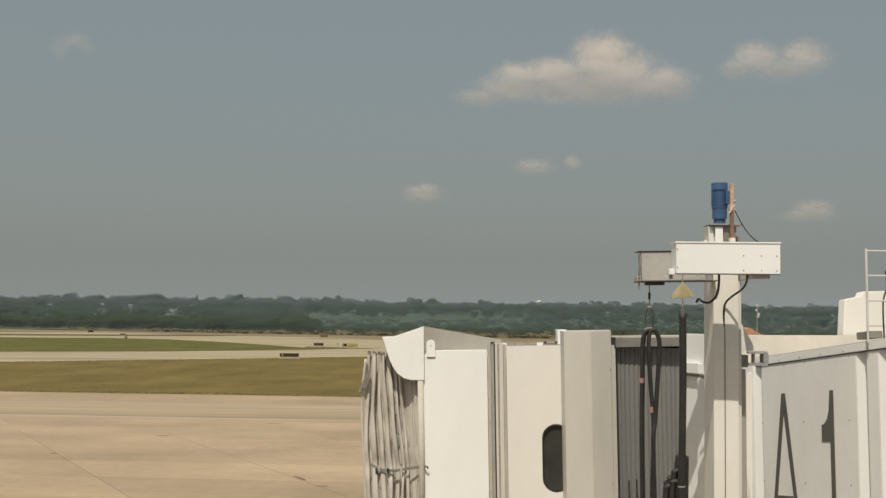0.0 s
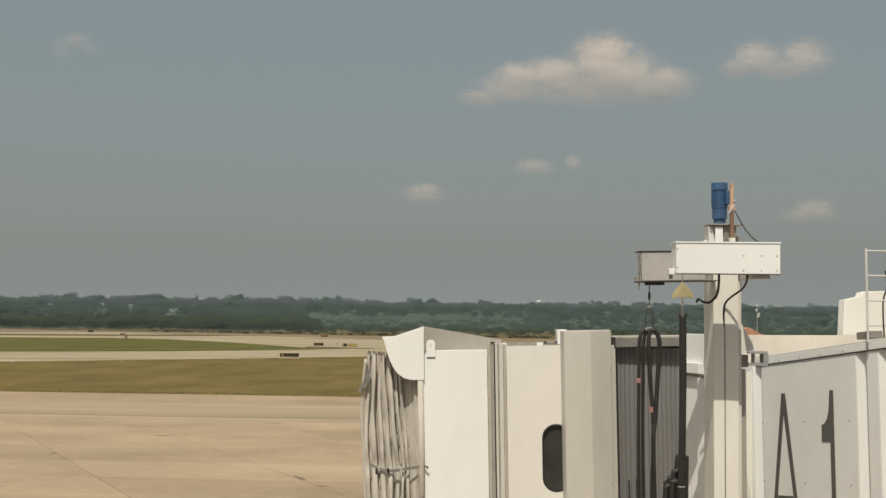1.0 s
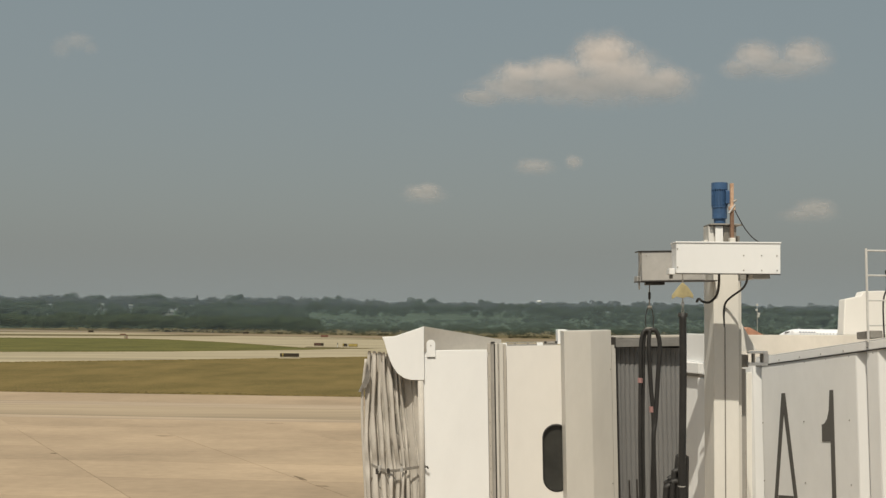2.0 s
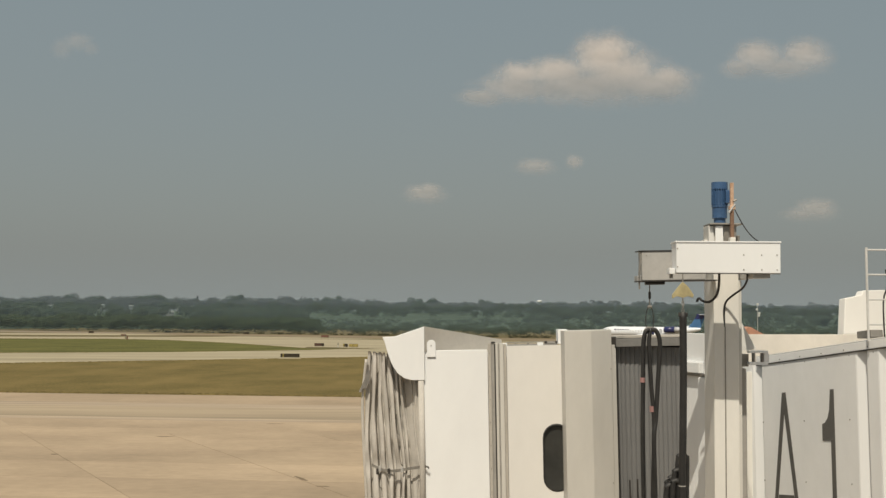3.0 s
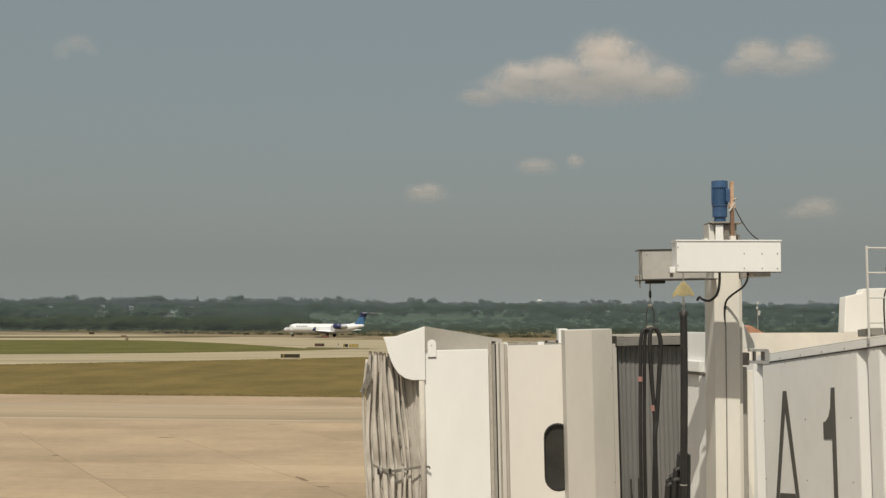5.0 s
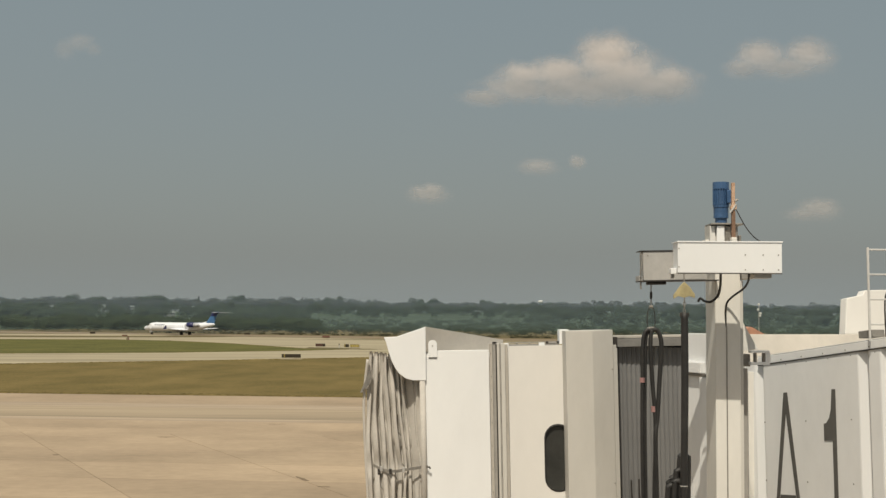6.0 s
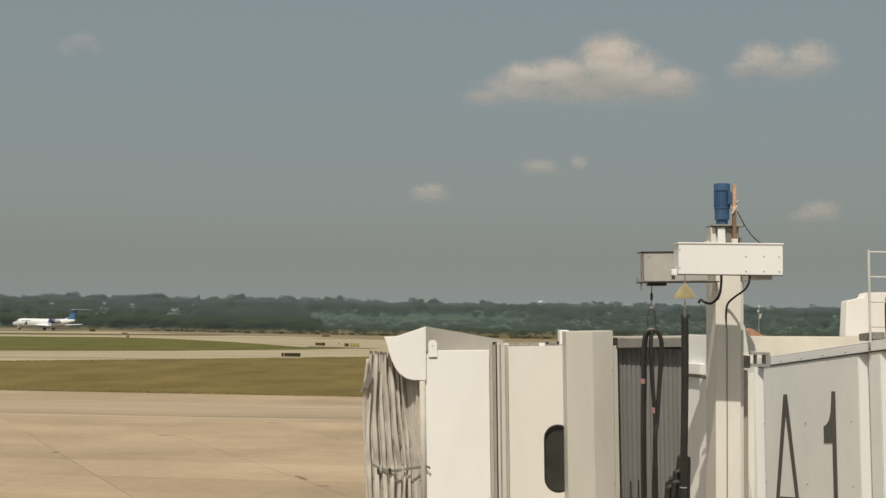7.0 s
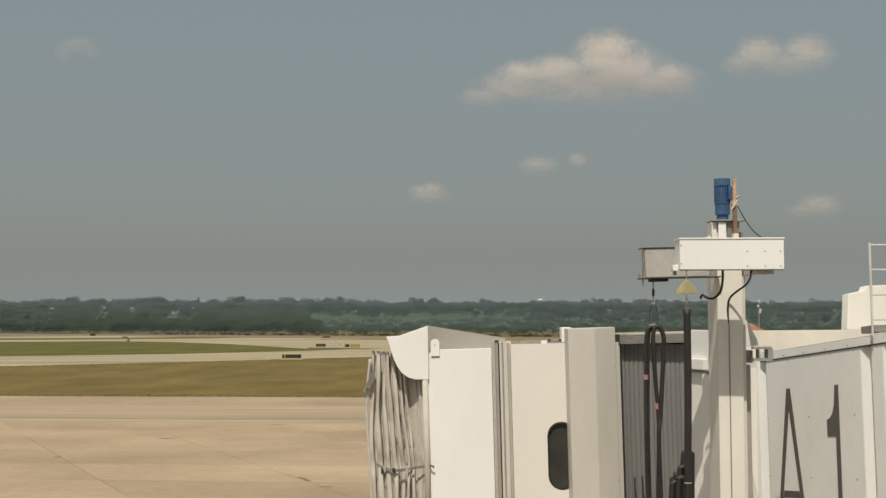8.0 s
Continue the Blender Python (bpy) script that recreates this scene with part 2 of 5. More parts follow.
def join(bm, own):
    if bm is None:
        return own
    me = bpy.data.meshes.new("tmp")
    own.to_mesh(me)
    own.free()
    bm.from_mesh(me)
    bpy.data.meshes.remove(me)
    return bm


def prism(outline, axis, a, b, bevel=0.0, bm=None):
    """An outline of (u, v) pushed from a to b along axis: x takes (y, z), y takes (x, z), z takes (x, y)."""
    own = bmesh.new()
    place = {"x": lambda u, v, w: (w, u, v), "y": lambda u, v, w: (u, w, v), "z": lambda u, v, w: (u, v, w)}[axis]
    lo = [own.verts.new(place(u, v, a)) for u, v in outline]
    hi = [own.verts.new(place(u, v, b)) for u, v in outline]
    own.faces.new(lo)
    own.faces.new(hi)
    for i in range(len(lo)):
        j = (i + 1) % len(lo)
        own.faces.new((lo[i], lo[j], hi[j], hi[i]))
    bmesh.ops.recalc_face_normals(own, faces=own.faces)
    if bevel:
        bmesh.ops.bevel(own, geom=own.edges[:], offset=bevel, segments=2, affect="EDGES", profile=0.6)
    return join(bm, own)


def tube(points, radius, sides=10, bm=None, closed_ends=True):
    """A round bar or hose along a path; radius is a number or one per point."""
    own = bmesh.new()
    pts = [Vector(p) for p in points]
    rings = []
    for i, p in enumerate(pts):
        way = (pts[min(i + 1, len(pts) - 1)] - pts[max(i - 1, 0)]).normalized()
        side = way.cross(Vector((0.31, 0.9, 0.3))).normalized()
        over = way.cross(side)
        r = radius[i] if isinstance(radius, (list, tuple)) else radius
        rings.append([own.verts.new(p + (side * math.cos(k * math.tau / sides) + over * math.sin(k * math.tau / sides)) * r)
                      for k in range(sides)])
    for r0, r1 in zip(rings, rings[1:]):
        for k in range(sides):
            own.faces.new((r0[k], r0[(k + 1) % sides], r1[(k + 1) % sides], r1[k]))
    if closed_ends:
        own.faces.new(rings[0][::-1])
        own.faces.new(rings[-1])
    bmesh.ops.recalc_face_normals(own, faces=own.faces)
    return join(bm, own)


def curve_points(pts, steps=6):
    """A smooth path through the points."""
    pts = [Vector(p) for p in pts]
    out = []
    for i in range(len(pts) - 1):
        p0, p1, p2, p3 = pts[max(i - 1, 0)], pts[i], pts[i + 1], pts[min(i + 2, len(pts) - 1)]
        for k in range(steps):
            t = k / steps
            out.append(0.5 * ((2 * p1) + (p2 - p0) * t + (2 * p0 - 5 * p1 + 4 * p2 - p3) * t * t + (3 * p1 - p0 - 3 * p2 + p3) * t ** 3))
    return out + [pts[-1]]


def rivet_mesh(r=0.0075, mat=STEEL):
    bm = bmesh.new()
    bmesh.ops.create_icosphere(bm, subdivisions=1, radius=r)
    me = bpy.data.meshes.new("rivet")
    bm.to_mesh(me)
    bm.free()
    me.materials.append(mat)
    return me


RIVET = rivet_mesh()


# ---------------------------------------------------------------- ground, pavements
def rise(x, y):
    """Height of the land: flat airfield, then a slope up to a low ridge."""
    r = math.hypot(x, y)
    t = min(max((r - 480) / 700, 0), 1)
    return 9.5 * t * t * (3 - 2 * t) + 1.2 * math.sin(x * 0.006 + 1.3) * t


def build_ground():
    bm = bmesh.new()
    radii = [0, 20, 60, 120, 200, 300, 400, 480, 540, 600, 680, 760, 860, 960, 1080, 1200, 1400, 1800, 2600, 4600]
    spokes = 96
    centre = bm.verts.new((0, 0, -0.02))
    rings = []
    for r in radii[1:]:
        rings.append([bm.verts.new((r * math.sin(k * math.tau / spokes), r * math.cos(k * math.tau / spokes),
                                    -0.02 + rise(r * math.sin(k * math.tau / spokes), r * math.cos(k * math.tau / spokes))))
                      for k in range(spokes)])
    for k in range(spokes):
        bm.faces.new((centre, rings[0][(k + 1) % spokes], rings[0][k]))
        for r0, r1 in zip(rings, rings[1:]):
            bm.faces.new((r0[k], r0[(k + 1) % spokes], r1[(k + 1) % spokes], r1[k]))
    bmesh.ops.recalc_face_normals(bm, faces=bm.faces)
    solid("ground", bm, GRASS, "dry olive and tan mown airfield grass", "ground", kind="structure", smooth=True)


def sheet(name, outline, z, mat, label, category):
    bm = prism(outline, "z", -0.05, z)
    return solid(name, bm, mat, label, category, kind="structure")


def build_field():
    bm = bmesh.new()
    radii = [512, 526, 550, 600, 680, 760, 860, 960, 1080, 1200, 1400, 1800, 2600, 4500]
    spokes = 128
    rings = []
    for r in radii:
        ring = []
        for k in range(spokes + 1):
            t = radians(-40 + 80 * k / spokes)
            rr = r + (8 * math.sin(k * 1.9) + 5 * math.sin(k * 0.7) if r == 512 else 0)
            x, y = rr * math.sin(t), rr * math.cos(t)
            ring.append(bm.verts.new((x, y, rise(x, y) + 0.05)))
        rings.append(ring)
    for r0, r1 in zip(rings, rings[1:]):
        for k in range(spokes):
            bm.faces.new((r0[k], r0[k + 1], r1[k + 1], r1[k]))
    bmesh.ops.recalc_face_normals(bm, faces=bm.faces)
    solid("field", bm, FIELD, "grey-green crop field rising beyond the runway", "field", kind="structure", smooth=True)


build_ground()
build_field()
# mown green strip beyond the taxiway, field beyond the runway
sheet("grass_strip", [(-190, 196), (-71, 197), (-46, 206), (-25, 222), (-14, 235), (-26, 236), (-49, 276), (-68, 300), (-84, 310), (-110, 306), (-222, 307)],
      0.004, GREEN_GRASS, "greener mown grass strip between two taxiways", "grass")
sheet("taxiway", [(-260, 90), (-190, 118), (-56.7, 157), (-37.7, 169), (-23.4, 179.5), (-12.3, 187.2), (120, 285), (120, 330), (-14.3, 234), (-24.8, 221), (-45.7, 205), (-70.9, 196), (-190, 190)],
      0.010, PALE_CONCRETE, "pale concrete taxiway across the grass", "taxiway")
sheet("cross_taxiway", [(-222, 305), (-110, 304), (-84, 308), (-67, 298), (-48.5, 274), (-26, 234), (-14, 234), (60, 286), (60, 296), (-13, 328), (-35.7, 342), (-59, 353), (-66, 342), (-90, 333), (-122, 328), (-210, 320)],
      0.014, PALE_CONCRETE, "pale concrete taxiway joining the runway", "taxiway")
RUN_U = Vector((-math.cos(0.469), math.sin(0.469), 0))
RUN_P = Vector((-25.76, 360.07, 0))
RUN_N = Vector((RUN_U.y, -RUN_U.x, 0))
def runway_sheet(name, a0, a1, b0, b1, z, mat, label, category):
    """A strip along the runway: a along its centre line, b across it (far side positive)."""
    sheet(name, [tuple((RUN_P + RUN_U * a + RUN_N * b)[:2]) for a, b in ((a0, b0), (a1, b0), (a1, b1), (a0, b1))], z, mat, label, category)


runway_sheet("runway", -500, 900, -16, 10, 0.016, WORN_ASPHALT, "worn brown-grey runway", "runway")
sheet("crossing_pavement", [(-260, 358), (-128, 354), (-96, 357), (-76, 364), (-104, 388), (-139, 385), (-260, 382)], 0.019, PALE_CONCRETE, "pale concrete pavement crossing the runway", "taxiway")
sheet("grass_island", [(-37, 321.5), (-21, 318), (30, 300), (30, 306), (-20, 325), (-34, 324)], 0.020, DRY_VERGE, "thin dry grass island between pavements", "grass")
sheet("grass_island", [(-26.5, 232.6), (-13.9, 229.0), (-11.5, 231.0), (-20, 239.5), (-27, 244)], 0.020, DRY_VERGE, "dry grass island round the airfield signs", "grass")


def build_verge():
    """Dry brown verge between the runway and the trees."""
    bm = bmesh.new()
    spokes = 128
    rings = []
    for r in (340, 400, 440, 480, 520):
        ring = []
        for k in range(spokes + 1):
            t = radians(-40 + 80 * k / spokes)
            rr = r + (5 * math.sin(k * 1.3) + 3 * math.sin(k * 0.53) if r == 340 else 0)
            x, y = rr * math.sin(t), rr * math.cos(t)
            ring.append(bm.verts.new((x, y, rise(x, y) + 0.006)))
        rings.append(ring)
    for r0, r1 in zip(rings, rings[1:]):
        for k in range(spokes):
            bm.faces.new((r0[k], r0[k + 1], r1[k + 1], r1[k]))
    bmesh.ops.recalc_face_normals(bm, faces=bm.faces)
    solid("verge", bm, DRY_VERGE, "dry brown unmown verge beyond the runway", "grass", kind="structure", smooth=True)


build_verge()


# ---------------------------------------------------------------- terminal behind the view
def build_terminal():
    # added out of view; its cool pale colour tints the bounce light
    wall = solid("wall_terminal", box(-60, 60, -3.0, -0.8, 0, 8.6), WALL_PLAIN, "unseen plain pale terminal wall that bounces cool light onto the bridge", "wall", kind="structure")
    return wall


build_terminal()

# ---------------------------------------------------------------- jet bridge
ROOT = Vector((2.93, 12.95, 0))
bridge = thing("jet_bridge", Matrix.Translation(ROOT), "white steel passenger boarding bridge with lettered side on the apron", "jet bridge")

T_N, T_S, T_V = Vector((-0.942, -0.336, 0.0)), Vector((0.335, -0.937, 0.102)), Vector((-0.034, 0.097, 0.995))
T0 = Vector((3.656, 14.17, 5.963))
M_TUNNEL = Matrix(((T_N.x, T_S.x, T_V.x, T0.x), (T_N.y, T_S.y, T_V.y, T0.y), (T_N.z, T_S.z, T_V.z, T0.z), (0, 0, 0, 1)))
SHEAR = Matrix(((1, 0, 0, 0), (0, 1, 0.07, 0), (0, 0, 1, 0), (0, 0, 0, 1)))    # posts stand upright on the sloping floor
M_TUNNEL = M_TUNNEL @ Matrix.Diagonal((1.09, 1.09, 1.09, 1))    # local units of 1.09 m
M_SIDE = M_TUNNEL @ SHEAR
M_CAB = Matrix.Translation((0.53, 14.4, 6.105)) @ pose(0, 0, 0, 0, -1.25, 0)


def build_tunnel():
    # side wall with posts, along the slope; local x outward, y towards the terminal, z up
    wall = part("side_wall", box(-0.16, -0.10, -0.28, 9.0, -2.55, 0.02), PANEL_GREY, bridge, "pale grey painted wall panels with dark letters", M_SIDE)
    at = 0.075
    for groove in (1.60, 1.915, 3.55, 3.87, 5.5, 5.82, 7.4, 7.72):
        part("wall_panel", box(-0.098, 0.0, at, groove - 0.002, -2.42, 0.018, 0.004), PANEL_GREY, wall, "", M_SIDE)
        part("wall_groove", prism([(-0.098, groove), (0.0, groove), (0.0, groove + 0.012), (-0.075, groove + 0.155), (-0.098, groove + 0.155)], "z", -2.42, 0.016, 0.003), WHITE, wall, "white pressed steel joint post", M_SIDE)
        at = groove + 0.16
    part("wall_panel", box(-0.098, 0.0, at, 9.0, -2.42, 0.018, 0.004), PANEL_GREY, wall, "", M_SIDE)
    part("wall_groove", prism([(-0.098, -0.11), (0.0, -0.11), (0.0, -0.085), (-0.075, 0.07), (-0.098, 0.07)], "z", -2.42, 0.016, 0.003), WHITE, wall, "white pressed steel joint post", M_SIDE)
    part("wall_panel", box(-0.098, 0.0, -0.28, -0.112, -2.42, 0.018, 0.004), WHITE, wall, "", M_SIDE)
    part("far_wall", box(-1.95, -1.89, -0.24, 9.0, -2.55, 0.02), PANEL_GREY, bridge, "", M_SIDE)
    part("floor_pan", box(-1.89, -0.06, -0.24, 9.0, -2.55, -2.4), STEEL, bridge, "", M_SIDE)
    part("tunnel_roof", box(-1.95, -0.125, -0.24, 9.0, 0.025, 0.06), ROOF_PAINT, bridge, "flat weathered white tunnel roof", M_SIDE)
    part("bottom_sill", box(-0.10, 0.02, -0.2, 9.0, -2.55, -2.42, 0.01), WHITE, bridge, "", M_SIDE)
    # the roof edge falls a little more than the floor
    m_rail = M_SIDE @ Matrix.Translation((0, 1.9, 0)) @ Matrix.Rotation(radians(1.1), 4, "X") @ Matrix.Translation((0, -1.9, 0))
    rail = part("roof_rail", box(-0.12, 0.004, -0.02, 9.0, 0.021, 0.100, 0.006), PANEL_GREY, bridge, "grey roof edge rail with bolts", m_rail)
    part("rail_cap", box(-0.16, 0.002, -0.02, 9.0, 0.1025, 0.111, 0.003), PANEL_GREY, rail, "", m_rail)
    part("drip_edge", box(-0.05, 0.008, -0.02, 9.0, 0.011, 0.0205), DARK_STEEL, rail, "", m_rail)
    for z in (-0.62, -1.222, -1.82):
        for y in (0.08, 0.785, 1.49, 2.2, 2.9, 3.4):
            piece("rivet", RIVET, wall, M_SIDE @ pose(0.002, y, z))
    for k in range(16):
        piece("bolt", RIVET, rail, m_rail @ pose(0.005, 0.40 + 0.345 * k, 0.045))
        piece("bolt", RIVET, wall, m_rail @ pose(-0.003, 0.47 + 0.345 * k, -0.012))
    # letters lie on the panel, 2 mm proud
    build_letters(wall)


def build_letters(wall):
    def flat(outline, bm=None):
        return prism(outline, "x", 0.002, 0.006, bm=bm)
    # seen from outside, y runs to the right
    top, low = -0.325, -1.62
    z_bar0, z_bar1 = -1.36, -1.43
    lean = lambda z, s0, s1: s0 + (s1 - s0) * (z - top) / (low - top)
    c = 0.455
    bm = flat([(c - 0.030, top), (c + 0.030, top), (c + 0.232, low), (c + 0.178, low), (c, top - 0.20), (c - 0.178, low), (c - 0.232, low)])
    flat([(c - 0.14, z_bar1), (c + 0.14, z_bar1), (c + 0.125, z_bar0), (c - 0.125, z_bar0)], bm)
    part("letter_a", bm, LETTER, wall, "dark grey painted letter A", M_SIDE)
    r = 1.262
    bm = flat([(r - 0.055, top), (r, top), (r, low), (r - 0.060, low), (r - 0.060, -0.817), (r - 0.19, -0.817), (r - 0.19, -0.655), (r - 0.15, -0.645), (r - 0.105, -0.60), (r - 0.075, -0.52)])
    part("numeral_one", bm, LETTER, wall, "dark grey painted numeral 1", M_SIDE)


def build_end_frame():
    # cross frame at the outer end of the tunnel, square to it: local x outward, z up
    m = M_TUNNEL
    frame_plate = part("end_frame", prism([(0.0, 0.337), (-2.15, 0.337), (-2.15, -2.6), (0.0, -2.6)], "y", -0.36, -0.30, 0.008), ROOF_PAINT, bridge, "weathered white end frame plate behind the lifting column", m)
    m2 = pose(3.287, 12.74, 6.017, 0, 0, 19.65) @ Matrix.Diagonal((0.98, 0.98, 0.98, 1))
    portal = part("portal_wall", box(-0.01, 0.05, 0.37, 1.47, -2.5, 0.30, 0.006), WHITE, bridge, "white portal wall beyond the lifting column", m2)
    part("portal_lip", box(-0.075, -0.012, 1.05, 1.46, -0.155, -0.03, 0.008), WHITE, portal, "", m2)
    part("portal_step", box(-0.05, -0.012, 0.40, 1.44, -0.19, -0.16, 0.004), STEEL, portal, "", m2)
    part("portal_post", box(-0.06, -0.012, 0.40, 1.10, -2.5, -0.20, 0.008), WHITE, portal, "", m2)
    hood = part("roof_housing", prism([(-1.415, 0.34), (-1.475, 0.755), (-1.70, 0.795), (-1.73, 0.848), (-1.99, 0.858), (-2.9, 0.845), (-2.9, 0.34)], "y", -0.48, -0.362, 0.012), WARM_WHITE, bridge, "white tapered roof housing", m)
    part("side_closure", box(-2.9, -2.16, -0.48, -0.36, -2.6, 0.335), WHITE, bridge, "", m)


def build_ladder():
    m = M_TUNNEL @ pose(0, 0, 0)
    ladder = part("ladder", tube([(0.05, 1.86, 0.09), (0.05, 1.93, 0.95)], 0.012), LADDER, bridge, "pale painted roof ladder with round rungs", m)
    part("ladder_post", tube([(-0.42, 1.90, 0.09), (-0.42, 1.96, 0.95)], 0.012), LADDER, ladder, "", m)
    for z in (0.93, 0.70, 0.47, 0.24):
        y = 1.86 + 0.07 * (z - 0.09) / 0.86
        part("rung", tube([(0.05, y, z), (-0.42, y + 0.035, z)], 0.0085), LADDER, ladder, "", m)
    part("foot_block", box(-0.17, -0.03, 1.60, 1.80, 0.132, 0.20, 0.008), STEEL, bridge, "grey steel junction block on the roof edge", m)
    hook = curve_points([(-0.10, 1.9, 0.10), (-0.12, 1.9, 0.45), (-0.18, 1.9, 0.6), (-0.16, 1.92, 0.75)], 4)
    part("drop_cable", tube(hook, 0.008, 6), RUBBER, bridge, "", m)


M_COL = Matrix.Translation((2.817, 12.72, 0))     # front left corner


def build_column():
    m, w = M_COL, Matrix.Identity(4)
    col = part("lifting_column", box(0.012, 0.275, 0, 0.47, 0.55, 7.245, 0.012), CREAM, bridge, "cream painted steel lifting column", m)
    part("guide_slot", box(0.124, 0.135, -0.005, 0.002, 3.2, 6.40), STEEL, col, "dark guide slot", m)
    for k in range(14):
        piece("bolt", RIVET, col, m @ pose(0.130, -0.005, 4.4 + 0.14 * k))
    part("corner_angle", box(0.277, 0.31, 0.03, 0.10, 3.2, 6.88, 0.004), HOUSING, col, "", m)
    # grey strip drawn for the shaded gap between column and tunnel
    part("shaded_gap_strip", box(0.32, 0.37, 0.10, 0.24, 0.8, 5.96, 0.006), STEEL_GREY, col, "", m)
    part("end_flange", box(3.555, 3.645, 14.28, 14.31, 3.3, 5.86, 0.005), CREAM, bridge, "pale flange at the tunnel end", w)
    # shade on both sides of the neck is put into greyer materials
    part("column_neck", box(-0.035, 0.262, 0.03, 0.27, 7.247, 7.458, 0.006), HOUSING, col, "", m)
    part("neck_web", box(0.125, 0.255, 0.005, 0.028, 7.25, 7.45, 0.003), STEEL, col, "", m)
    part("neck_lug", box(-0.075, -0.037, 0.05, 0.20, 7.22, 7.31, 0.005), CREAM, col, "", m)
    part("neck_rib", prism([(-0.033, 7.25), (-0.033, 7.45), (0.01, 7.45), (0.026, 7.25)], "y", 0.010, 0.028), WARM_WHITE, col, "", m)
    part("cap_plate", box(-0.03, 0.31, -0.04, 0.29, 7.462, 7.478, 0.004), STEEL, col, "", m)
    part("cover_plate", box(0.03, 0.11, -0.018, -0.004, 7.22, 7.45, 0.003), WHITE, col, "", m)
    part("base_plate", box(2.45, 3.40, 12.5, 13.35, 0.40, 0.55, 0.02), STEEL, bridge, "", w)
    for dx in (-0.42, 0.42):
        bm = bmesh.new()
        bmesh.ops.create_cone(bm, cap_ends=True, segments=24, radius1=0.42, radius2=0.42, depth=0.28, matrix=Matrix.Translation((2.93 + dx, 12.95, 0.42)) @ pose(0, 0, 0, 0, 90, 0))
        bmesh.ops.bevel(bm, geom=[e for e in bm.edges if e.calc_face_angle(0) > 1], offset=0.05, segments=2, affect="EDGES")
        part("drive_wheel", bm, RUBBER, bridge, "black rubber drive wheel", w)
    # brackets to the tunnel
    part("column_bracket", box(3.13, 3.22, 12.84, 12.98, 5.98, 6.11, 0.006), STEEL, bridge, "", w)
    part("column_bracket", box(3.20, 3.40, 12.74, 12.84, 6.00, 6.03, 0.004), WHITE, bridge, "", w)
    part("column_bracket", box(3.20, 3.40, 12.74, 12.84, 6.125, 6.15, 0.004), WHITE, bridge, "", w)
    part("bracket_web", box(3.25, 3.27, 12.76, 12.84, 6.03, 6.125, 0.003), STEEL, bridge, "", w)
    part("bracket_web", box(3.34, 3.355, 12.76, 12.84, 6.03, 6.125, 0.003), STEEL, bridge, "", w)
    part("bracket_block", box(3.357, 3.41, 12.745, 12.845, 6.032, 6.123, 0.004), WHITE, bridge, "", w)
    part("gusset", prism([(3.13, 6.14), (3.13, 6.50), (3.32, 6.16)], "y", 12.90, 12.92), CREAM, bridge, "", w)


def build_motor():
    w = Matrix.Identity(4)
    cx, cy = 2.937, 12.90
    bm = bmesh.new()
    for z0, z1, r in ((7.49, 7.545, 0.062), (7.545, 7.66, 0.078), (7.66, 7.68, 0.084), (7.68, 7.855, 0.073), (7.855, 7.928, 0.086)):
        tube([(cx, cy, z0), (cx, cy, z1)], r, 24, bm)
    motor = part("hoist_motor", bm, BLUE, bridge, "blue electric hoist motor with cooling fins", w)
    for k in range(20):
        a = k * math.tau / 20
        piece_m = Matrix.Translation((cx, cy, 0)) @ Matrix.Rotation(a, 4, "Z")
        part("cooling_fin", box(0.070, 0.086, -0.004, 0.004, 7.685, 7.855), BLUE, motor, "", piece_m)
    part("terminal_box", box(2.978, 3.035, 12.79, 12.90, 7.70, 7.84, 0.008), BLUE, motor, "blue terminal box", w)
    part("foot_flange", box(2.85, 3.0, 12.83, 12.97, 7.482, 7.492), STEEL, motor, "", w)
    part("support_bar", box(2.985, 3.020, 12.61, 12.65, 7.60, 7.895, 0.004), RUST_PALE, bridge, "faded orange upper end of the upright bar", w)
    part("support_bar", box(2.984, 3.022, 12.61, 12.65, 7.28, 7.60, 0.004), RUST, bridge, "rusty orange upright bar beside the motor", w)
    clamp = part("bar_clamp", box(2.972, 3.034, 12.598, 12.662, 7.615, 7.655, 0.006), RUST_PALE, bridge, "corroded clamp on the upright bar", w)
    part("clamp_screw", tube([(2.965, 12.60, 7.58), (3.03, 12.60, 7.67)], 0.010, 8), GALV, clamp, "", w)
    part("clamp_screw", tube([(3.015, 12.61, 7.70), (3.045, 12.61, 7.72)], 0.012, 8), STEEL, clamp, "", w)
    part("bar_socket", box(2.975, 3.032, 12.59, 12.67, 7.20, 7.325, 0.005), CREAM, bridge, "", w)
    part("bar_socket", box(3.052, 3.075, 12.59, 12.67, 7.20, 7.345, 0.004), STEEL, bridge, "", w)
    part("motor_lead", tube(curve_points([(3.03, 12.90, 7.74), (3.06, 12.86, 7.70), (3.09, 12.8, 7.60), (3.12, 12.6, 7.44), (3.16, 12.45, 7.33), (3.20, 12.3, 7.26)]), 0.006, 8), RUBBER, bridge, "", w)


